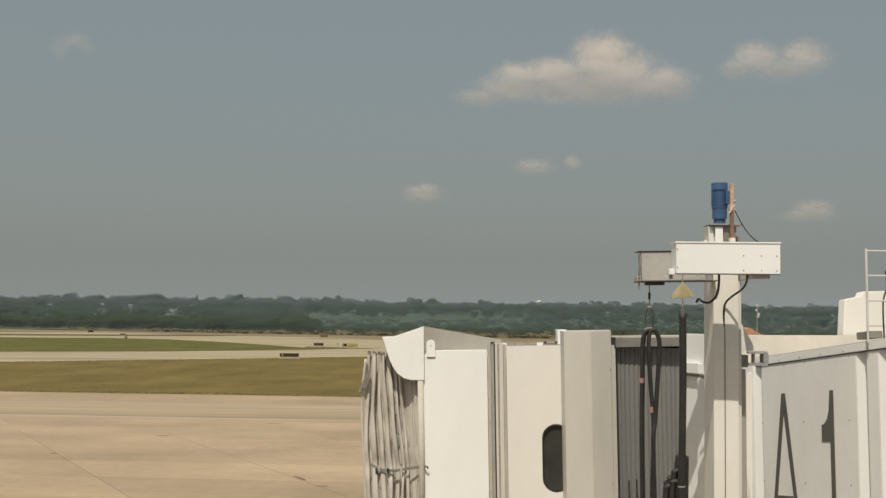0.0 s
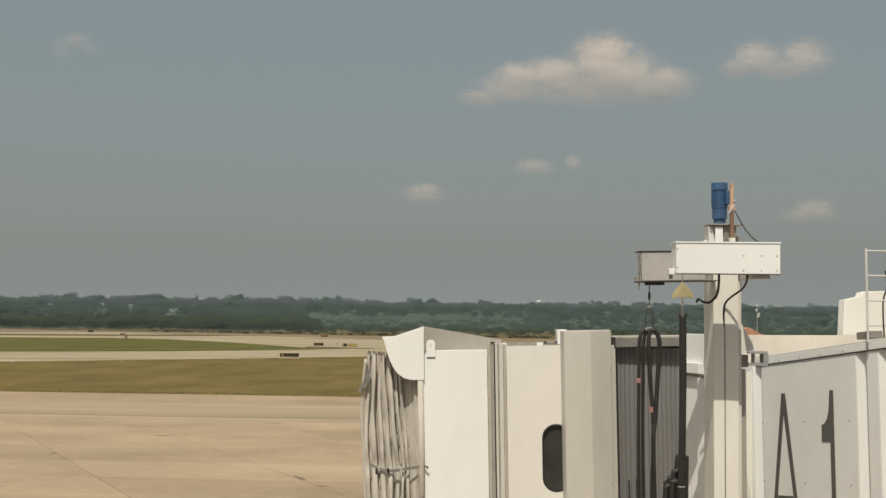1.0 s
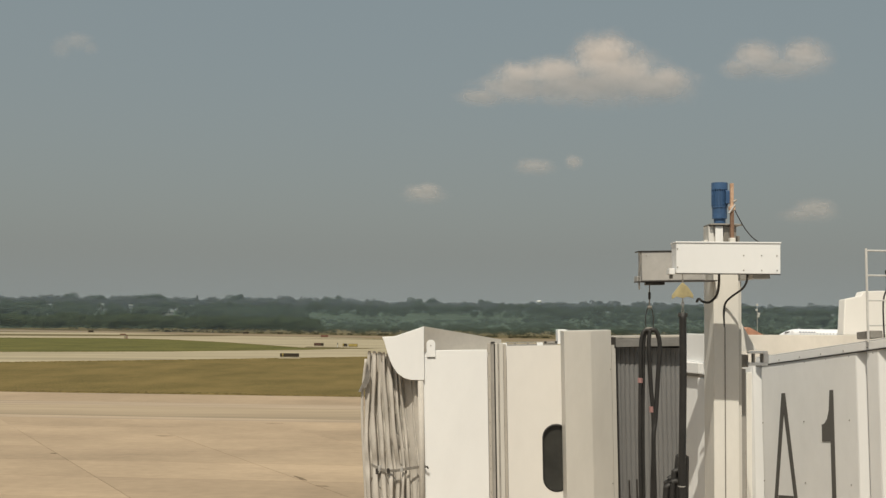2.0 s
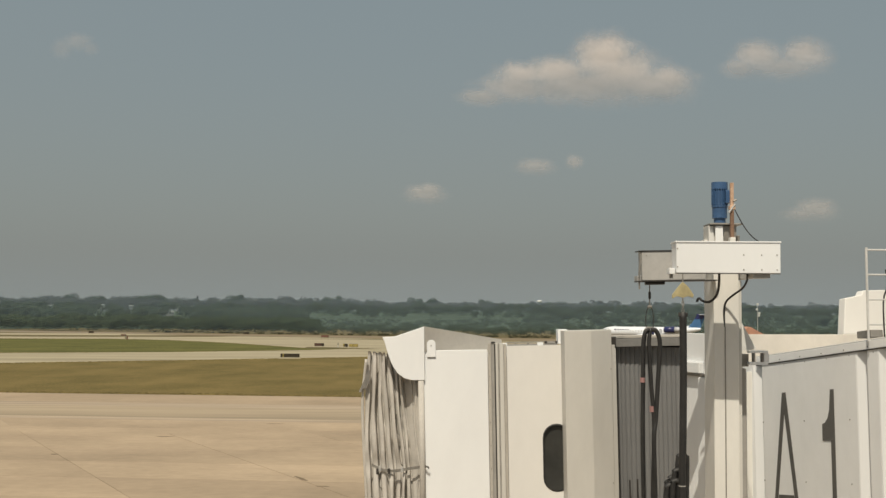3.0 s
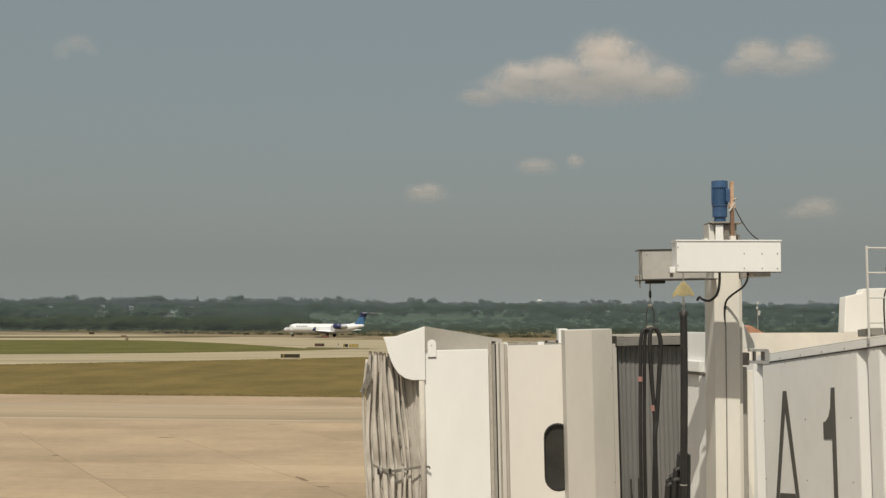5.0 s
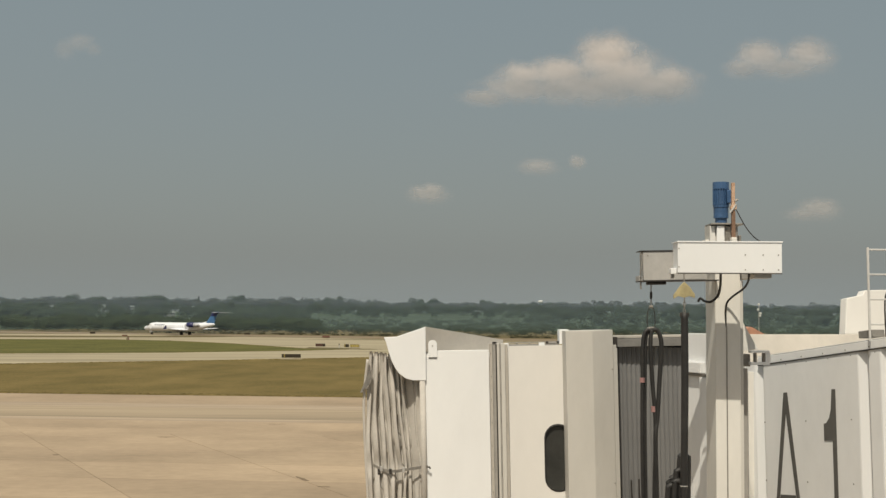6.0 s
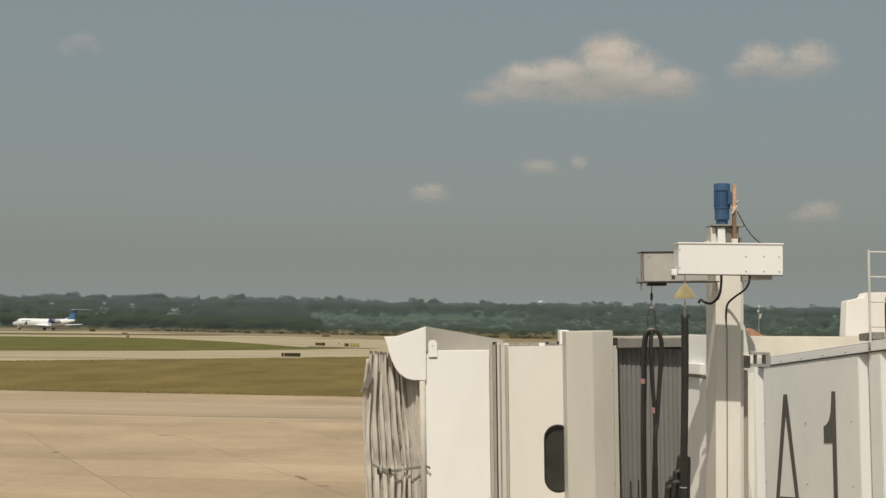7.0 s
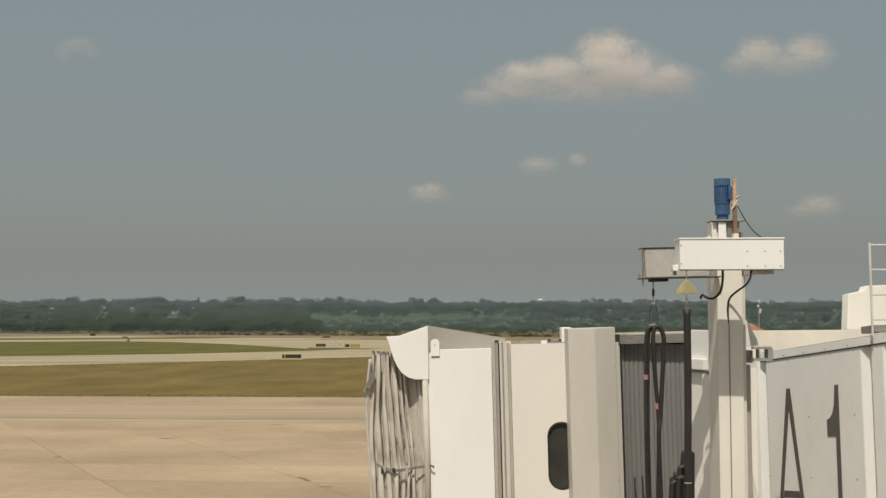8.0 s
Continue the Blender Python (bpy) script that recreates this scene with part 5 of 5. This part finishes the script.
house(-17.85, 980, 4.5, 12.6, HOUSE_PALE, HOUSE_PALE, "small weathered house half hidden among trees")
house(-15.63, 980, 3.0, 13.4, HOUSE_SIDING, HOUSE_GREY, "small white house with a pale roof among trees")
house(-14.35, 980, 3.0, 12.8, HOUSE_PALE, HOUSE_GREY, "small weathered house half hidden among trees")
house(-12.72, 800, 7.4, 8.1, HOUSE_PALE, HOUSE_GREY, "long low house with a pale grey roof among trees")
house(-12.28, 985, 2.4, 12.6, HOUSE_PALE, HOUSE_GREY, "small weathered house with a pale roof among trees")
house(-11.68, 980, 2.4, 12.8, HOUSE_PALE, HOUSE_PALE, "small weathered house half hidden among trees")


def build_far_things():
    # pale water tank on the ridge
    x, y = 1500 * math.sin(radians(4.52)), 1500 * math.cos(radians(4.52))
    m = pose(x, y, 6.2)
    root = thing("water_tower", m, "small white water tank above the distant woods", "water tower")
    part("tank", loft([round_ring(0, 0, 0, 0.2, 0.2)] and [[(r * math.cos(k * math.tau / 20), r * math.sin(k * math.tau / 20), z) for k in range(20)] for r, z in ((0.9, 15), (3.2, 16.3), (3.6, 17.6), (3.1, 18.8), (0.9, 19.5))]), HOUSE_WHITE, root, "", m, smooth=True)
    part("stem", tube([(0, 0, 0), (0, 0, 15.2)], 1.0, 12), HOUSE_WHITE, root, "", m)
    # red and white light mast
    d = 260.0
    x = d * (1340 - 784) / 2154.0
    m = pose(x, d, 0)
    root = thing("light_mast", m, "slim mast with small white lamps beyond the apron", "mast")
    part("pole", tube([(0, 0, 0), (0, 0, 9.2)], [0.07, 0.04], 8), GALV, root, "", m)
    for z, dx in ((9.2, 0.0), (8.1, -0.15), (7.3, 0.35), (6.8, 0.25)):
        part("lamp", box(dx - 0.2, dx + 0.2, -0.2, 0.2, z - 0.2, z + 0.25, 0.05), HOUSE_WHITE, root, "", m)
    # orange roofed shed
    m = pose(62.5, 242, 0)
    root = thing("shed", m, "low shed with an orange pitched roof beyond the apron", "shed")
    part("wall", box(-4.5, 0.9, -3, 3, 0, 2.6), HOUSE_WHITE, root, "", m)
    part("roof", prism([(-4.9, 2.6), (-2.6, 4.6), (-2.2, 4.5), (1.2, 2.6)], "y", -3.3, 3.3), ROOF_ORANGE, root, "", m)


build_far_things()


# ---------------------------------------------------------------- clouds
def cloud_material(name, blobs, opacity):
    """Soft white vapour: density from overlapping rounds, broken by noise, thins out at the rim."""
    m = bpy.data.materials.new(name)
    m.use_nodes = True
    nt, nodes = m.node_tree, m.node_tree.nodes
    nodes.clear()
    out, mixer = nodes.new("ShaderNodeOutputMaterial"), nodes.new("ShaderNodeMixShader")
    clear, white = nodes.new("ShaderNodeBsdfTransparent"), nodes.new("ShaderNodeBsdfDiffuse")
    white.inputs["Color"].default_value = (0.88, 0.79, 0.755, 1)
    glow, vapour = nodes.new("ShaderNodeBsdfTranslucent"), nodes.new("ShaderNodeMixShader")
    glow.inputs["Color"].default_value = (0.88, 0.79, 0.765, 1)
    vapour.inputs["Fac"].default_value = 0.5
    nt.links.new(white.outputs[0], vapour.inputs[1])
    nt.links.new(glow.outputs[0], vapour.inputs[2])
    co = nodes.new("ShaderNodeTexCoord")
    wob = nodes.new("ShaderNodeTexNoise")
    wob.inputs["Scale"].default_value, wob.inputs["Detail"].default_value, wob.inputs["Roughness"].default_value = 0.018, 7, 0.62
    nt.links.new(co.outputs["Object"], wob.inputs["Vector"])
    best = None
    for cx, cz, rx, rz in blobs:
        mp = nodes.new("ShaderNodeMapping")
        mp.inputs["Scale"].default_value = (1 / rx, 0, 1 / rz)
        mp.inputs["Location"].default_value = (-cx / rx, 0, -cz / rz)
        nt.links.new(co.outputs["Object"], mp.inputs["Vector"])
        ln = nodes.new("ShaderNodeVectorMath")
        ln.operation = "LENGTH"
        nt.links.new(mp.outputs[0], ln.inputs[0])
        if best is None:
            best = ln.outputs["Value"]
        else:
            mn = nodes.new("ShaderNodeMath")
            mn.operation = "SMOOTH_MIN"
            mn.inputs[2].default_value = 0.14
            nt.links.new(best, mn.inputs[0])
            nt.links.new(ln.outputs["Value"], mn.inputs[1])
            best = mn.outputs[0]
    add = nodes.new("ShaderNodeMath")
    add.operation = "MULTIPLY_ADD"
    nt.links.new(wob.outputs["Fac"], add.inputs[0])
    add.inputs[1].default_value = 0.75
    nt.links.new(best, add.inputs[2])
    curl = nodes.new("ShaderNodeTexNoise")
    curl.inputs["Scale"].default_value, curl.inputs["Detail"].default_value = 0.05, 4
    nt.links.new(co.outputs["Object"], curl.inputs["Vector"])
    frayed = nodes.new("ShaderNodeMath")
    frayed.operation = "MULTIPLY_ADD"
    frayed.inputs[1].default_value = 0.32
    nt.links.new(curl.outputs["Fac"], frayed.inputs[0])
    nt.links.new(add.outputs[0], frayed.inputs[2])
    fade = nodes.new("ShaderNodeMapRange")
    fade.interpolation_type = "SMOOTHSTEP"
    fade.inputs["From Min"].default_value, fade.inputs["From Max"].default_value = 1.70, 0.70
    fade.inputs["To Min"].default_value, fade.inputs["To Max"].default_value = 0.0, opacity
    nt.links.new(frayed.outputs[0], fade.inputs["Value"])
    # vapour is thinner towards the base
    height, base, thin = nodes.new("ShaderNodeSeparateXYZ"), nodes.new("ShaderNodeMapRange"), nodes.new("ShaderNodeMath")
    nt.links.new(co.outputs["Object"], height.inputs[0])
    low, top = min(b[1] - b[3] for b in blobs), max(b[1] + b[3] for b in blobs)
    base.inputs["From Min"].default_value, base.inputs["From Max"].default_value = low, low + 0.8 * (top - low)
    base.inputs["To Min"].default_value, base.inputs["To Max"].default_value = 0.35, 1.0
    nt.links.new(height.outputs["Z"], base.inputs["Value"])
    thin.operation = "MULTIPLY"
    nt.links.new(fade.outputs[0], thin.inputs[0])
    nt.links.new(base.outputs[0], thin.inputs[1])
    nt.links.new(thin.outputs[0], mixer.inputs["Fac"])
    nt.links.new(clear.outputs[0], mixer.inputs[1])
    nt.links.new(vapour.outputs[0], mixer.inputs[2])
    nt.links.new(mixer.outputs[0], out.inputs["Surface"])
    return m


def cloud(x, y, z, blobs, opacity, label):
    """A lumpy bank of vapour: the front bulges over each round."""
    x0, x1 = min(b[0] - 1.5 * b[2] for b in blobs), max(b[0] + 1.5 * b[2] for b in blobs)
    z0, z1 = min(b[1] - 1.5 * b[3] for b in blobs), max(b[1] + 1.5 * b[3] for b in blobs)
    nx, nz = 90, 44
    bm = bmesh.new()
    grid = []
    for j in range(nz + 1):
        row = []
        for i in range(nx + 1):
            px, pz = x0 + (x1 - x0) * i / nx, z0 + (z1 - z0) * j / nz
            bulge = 0.0
            for cx, cz, rx, rz in blobs:
                q = 1 - ((px - cx) / rx / 1.3) ** 2 - ((pz - cz) / rz / 1.3) ** 2
                bulge += max(q, 0) ** 1.5 * min(rx, rz) * 0.075
            bulge += 1.5 * noise.fractal(Vector((px * 0.012, pz * 0.02, x * 0.01)), 0.6, 2.0, 4)
            row.append(bm.verts.new((px, -bulge, pz)))
        grid.append(row)
    for j in range(nz):
        for i in range(nx):
            bm.faces.new((grid[j][i], grid[j][i + 1], grid[j + 1][i + 1], grid[j + 1][i]))
    bmesh.ops.recalc_face_normals(bm, faces=bm.faces)
    ob = solid("cloud", bm, cloud_material("vapour", blobs, opacity), label, "cloud", "clouds", "stuff", smooth=True)
    ob.matrix_basis = pose(x, y, z)
    return ob


def sky_place(px, py, dist=3000.0):
    """Place in the sky from angles in units of 1/2154, from the view axis and the level."""
    return px / 2154.0 * dist, dist, 6.5 + py / 2154.0 * dist


K = 3000.0 / 2154.0
CLOUDS = []
for (px, py), blobs, opacity, label in (
    ((246, 425), [(36, 34, 56, 46), (-52, 8, 62, 28), (0, -18, 140, 34), (118, -14, 84, 32), (146, -4, 44, 26), (-110, 4, 50, 24), (-120, -20, 70, 26), (-180, -36, 46, 16), (60, 4, 90, 46)], 1.0, "large white cumulus cloud with a flat grey base"),
    ((590, 455), [(-34, 8, 44, 30), (52, 10, 46, 32), (5, -10, 78, 22), (-66, -12, 34, 18)], 0.72, "thin white cumulus cloud"),
    ((165, 263), [(-5, 0, 34, 15), (64, 10, 15, 13)], 0.5, "small faint white cloud"),
    ((-36, 213), [(0, 0, 36, 17), (6, 6, 20, 14)], 0.55, "small faint white cloud"),
    ((655, 187), [(5, 3, 36, 20), (-20, -6, 36, 13)], 0.50, "small faint white cloud"),
    ((-664, 471), [(4, 12, 26, 16), (-22, -2, 20, 18), (28, 0, 14, 12)], 0.24, "very thin wisp of cloud"),
):
    x, y, z = sky_place(px, py)
    CLOUDS.append((cloud(x, y, z, [(b[0] * K, b[1] * K, b[2] * K * 1.2, b[3] * K * 1.2) for b in blobs], opacity, label), x, y, z))


def haze_bank(radius, thick, high):
    """Stand-in for summer haze over the land: a curved sheet that lets most of the light through."""
    m = bpy.data.materials.new("haze")
    m.use_nodes = True
    nt, nodes = m.node_tree, m.node_tree.nodes
    nodes.clear()
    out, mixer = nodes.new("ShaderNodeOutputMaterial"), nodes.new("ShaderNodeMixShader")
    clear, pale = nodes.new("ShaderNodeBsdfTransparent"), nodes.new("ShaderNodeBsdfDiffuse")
    # pale blue stands for the light scattered by hazy air
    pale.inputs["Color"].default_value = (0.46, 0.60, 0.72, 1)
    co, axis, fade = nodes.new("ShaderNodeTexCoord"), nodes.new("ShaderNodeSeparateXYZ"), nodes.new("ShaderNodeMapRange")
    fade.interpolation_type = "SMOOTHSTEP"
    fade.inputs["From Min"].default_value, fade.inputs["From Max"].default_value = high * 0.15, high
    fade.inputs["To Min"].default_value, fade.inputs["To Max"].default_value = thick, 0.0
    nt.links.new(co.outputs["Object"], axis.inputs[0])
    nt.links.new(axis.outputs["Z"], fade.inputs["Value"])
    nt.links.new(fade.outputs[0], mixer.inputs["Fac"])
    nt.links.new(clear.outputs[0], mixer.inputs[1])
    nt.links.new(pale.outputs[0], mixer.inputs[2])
    nt.links.new(mixer.outputs[0], out.inputs["Surface"])
    bm = bmesh.new()
    line = [[bm.verts.new((radius * math.sin(radians(a)), radius * math.cos(radians(a)), z)) for z in (-1.0, high)] for a in range(-40, 41, 2)]
    for a, b in zip(line, line[1:]):
        bm.faces.new((a[0], b[0], b[1], a[1]))
    solid("haze", bm, m, "thin pale sheet standing in for summer haze over the distant woods", "haze", kind="stuff", smooth=True)


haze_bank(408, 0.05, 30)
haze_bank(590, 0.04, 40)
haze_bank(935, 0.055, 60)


# ---------------------------------------------------------------- apron slabs
def build_apron():
    """Cast slabs with sealed joints, laid askew to the view."""
    apron = solid("apron", prism([(-160, -4), (160, -4), (160, 79.5), (-6.3, 96.3), (-36, 99.3), (-160, 112)], "z", -0.05, 0.002), SEALANT, "tan concrete apron of large cast slabs", "apron", kind="structure")
    u = Vector((-0.455, 0.890, 0))
    e = Vector((0.995, -0.100, 0))
    p0 = Vector((-10.9, 43.1, 0))
    wide, long_ = 7.05 / (0.890 * 0.995 - 0.455 * 0.1), 6.1
    gap = 0.018
    corner = [e * gap + u * gap, e * (wide - gap) + u * gap, e * (wide - gap) + u * (long_ - gap), e * gap + u * (long_ - gap)]
    bm = bmesh.new()
    lo = [bm.verts.new((c.x, c.y, -0.03)) for c in corner]
    hi = [bm.verts.new((c.x, c.y, 0.012)) for c in corner]
    bm.faces.new(hi)
    for i in range(4):
        bm.faces.new((lo[i], lo[(i + 1) % 4], hi[(i + 1) % 4], hi[i]))
    bmesh.ops.recalc_face_normals(bm, faces=bm.faces)
    me = bpy.data.meshes.new("slab")
    bm.to_mesh(me)
    bm.free()
    me.materials.append(CONCRETE)
    for a in range(-9, 12):
        for b in range(-9, 10):
            p = p0 + e * (wide * a) + u * (long_ * b)
            far = p + u * long_ + e * wide
            edge = 72.3 - (p.x + 6.3) * 0.101
            if p.y > edge - 0.2 or p.y < -9 or abs(p.x) > (75 if p.y > 20 else 40):
                continue
            ob = new("slab", me)
            ob.parent = apron
            ob.matrix_basis = Matrix.Translation(p)
    # spalled and patched spots along the joints
    rng = random.Random(8)
    for x, y, long_x, deep, slant in ((-17.79, 56.3, 0.20, 0.22, 0.3), (-14.64, 64.68, 0.55, 0.26, 0.0), (-5.55, 48.5, 0.42, 0.30, 1.9), (-4.52, 46.4, 0.30, 0.18, 0.2), (-9.9, 72.6, 0.6, 0.16, 0.0)):
        n = 13
        ring = []
        for k in range(n):
            c, q = math.cos(k * math.tau / n), 0.6 + 0.4 * rng.random()
            ring.append((x + long_x * q * c, y + deep * q * math.sin(k * math.tau / n) - slant * long_x * q * c))
        me = bpy.data.meshes.new("spall")
        bm = prism(ring, "z", -0.01, 0.016)
        bm.to_mesh(me)
        bm.free()
        me.materials.append(SPALL)
        ob = new("spall", me)
        ob.parent = apron
    # paved shoulder strips along the grass
    for name, near, far, mat in (("edge_strip", 31.0, 21.0, WORN_PALE), ("edge_strip", 20.96, 12.5, GREY_CONCRETE), ("edge_strip", 12.46, 9.0, WORN_PALE), ("edge_strip", 8.96, 0.1, CONCRETE)):
        line = [(-160, 112.0), (-36, 99.3), (-6.3, 96.3), (160, 79.4)]
        strip = prism([(x, y - near) for x, y in line] + [(x, y - far) for x, y in line[::-1]], "z", -0.03, 0.010)
        me = bpy.data.meshes.new(name)
        strip.to_mesh(me)
        strip.free()
        me.materials.append(mat)
        ob = new(name, me)
        ob.parent = apron


build_apron()


def build_fringe():
    """Uneven tufts where the grass meets the paving."""
    rng = np.random.default_rng(21)
    quads = []
    for line, count, tall in (([(-60, 101.7), (-36, 99.3), (-6.3, 96.3), (12, 94.5)], 3200, 0.09), ([(-80, 150.4), (-56.7, 157), (-37.7, 169), (-23.4, 179.5), (-12.3, 187.2), (4, 199)], 1500, 0.05),
                              ([(-90, 196.6), (-70.9, 196.3), (-45.7, 205.4), (-24.8, 221.5), (-14.3, 234.6)], 1300, 0.05), ([(-126, 304), (-110, 303.6), (-84, 307.6), (-67, 297.4), (-48.5, 273.6), (-26, 233.6)], 1300, 0.05)):
        pts = np.array(line)
        seg = np.linalg.norm(np.diff(pts, axis=0), axis=1)
        at = np.concatenate([[0], np.cumsum(seg)])
        t = rng.uniform(0, at[-1], count)
        x, y = np.interp(t, at, pts[:, 0]), np.interp(t, at, pts[:, 1])
        y = y + np.abs(rng.normal(0, 0.5, count)) * (1 if line[0][1] < 170 and line[0][0] > -70 else -1) * (1 if count != 1500 else 1)
        if count == 1500:
            y = y - 2 * np.abs(y - np.interp(t, at, pts[:, 1]))
        wide, high, lean = rng.uniform(0.10, 0.35, count), tall * rng.uniform(0.3, 1.2, count), rng.uniform(-0.1, 0.1, count)
        z = np.zeros(count)
        quads.append(np.stack([np.stack([x - wide, y, z - 0.02], 1), np.stack([x + wide, y, z - 0.02], 1), np.stack([x + wide * 0.4 + lean, y + 0.03, high], 1), np.stack([x - wide * 0.5 + lean, y + 0.03, high * 0.8], 1)], axis=1))
    quads_object("grass_fringe", np.concatenate(quads), GRASS_BLADE, "uneven dry grass tufts along the paving edges", "grass", "stuff")


build_fringe()


# ---------------------------------------------------------------- what moves
def motions():
    heading = math.atan2(RUN_U.y, RUN_U.x)
    rows = []
    for k in range(17):
        t = k * 0.5
        tt = t - 4.5
        along = 50.617 * tt + 1.738 * tt * tt - 0.45 - 0.8 * max(0.0, -tt) if t > 3.2 else -64.4 - 47.8 * (3.2 - t)
        p = (RUN_P + RUN_U * (along + 0.6 + 0.75 * max(t - 6.0, -2.6))) * 0.977
        rows.append((t, Matrix.Translation((p.x, p.y, 0.02)) @ Matrix.Rotation(heading - math.pi, 4, "Z")))
    walk(airliner, rows)
    # the loose cable swings a little
    walk(sway_cable, [(t, pose(dx, 0, 0)) for t, dx in ((0.0, 0.0), (0.5, -0.010), (1.0, -0.030), (1.5, -0.028), (2.2, -0.010), (3.0, 0.004), (3.5, 0.004), (4.0, -0.004), (4.7, -0.028), (5.3, -0.024), (5.8, -0.014), (6.0, -0.014), (6.5, -0.030), (7.0, -0.008), (7.5, -0.018), (8.0, -0.008))])
    for ob, x, y, z in CLOUDS:
        walk(ob, [(0.0, pose(x, y, z)), (4.0, pose(x + 6.0, y, z)), (8.0, pose(x + 12.0, y, z))])


motions()
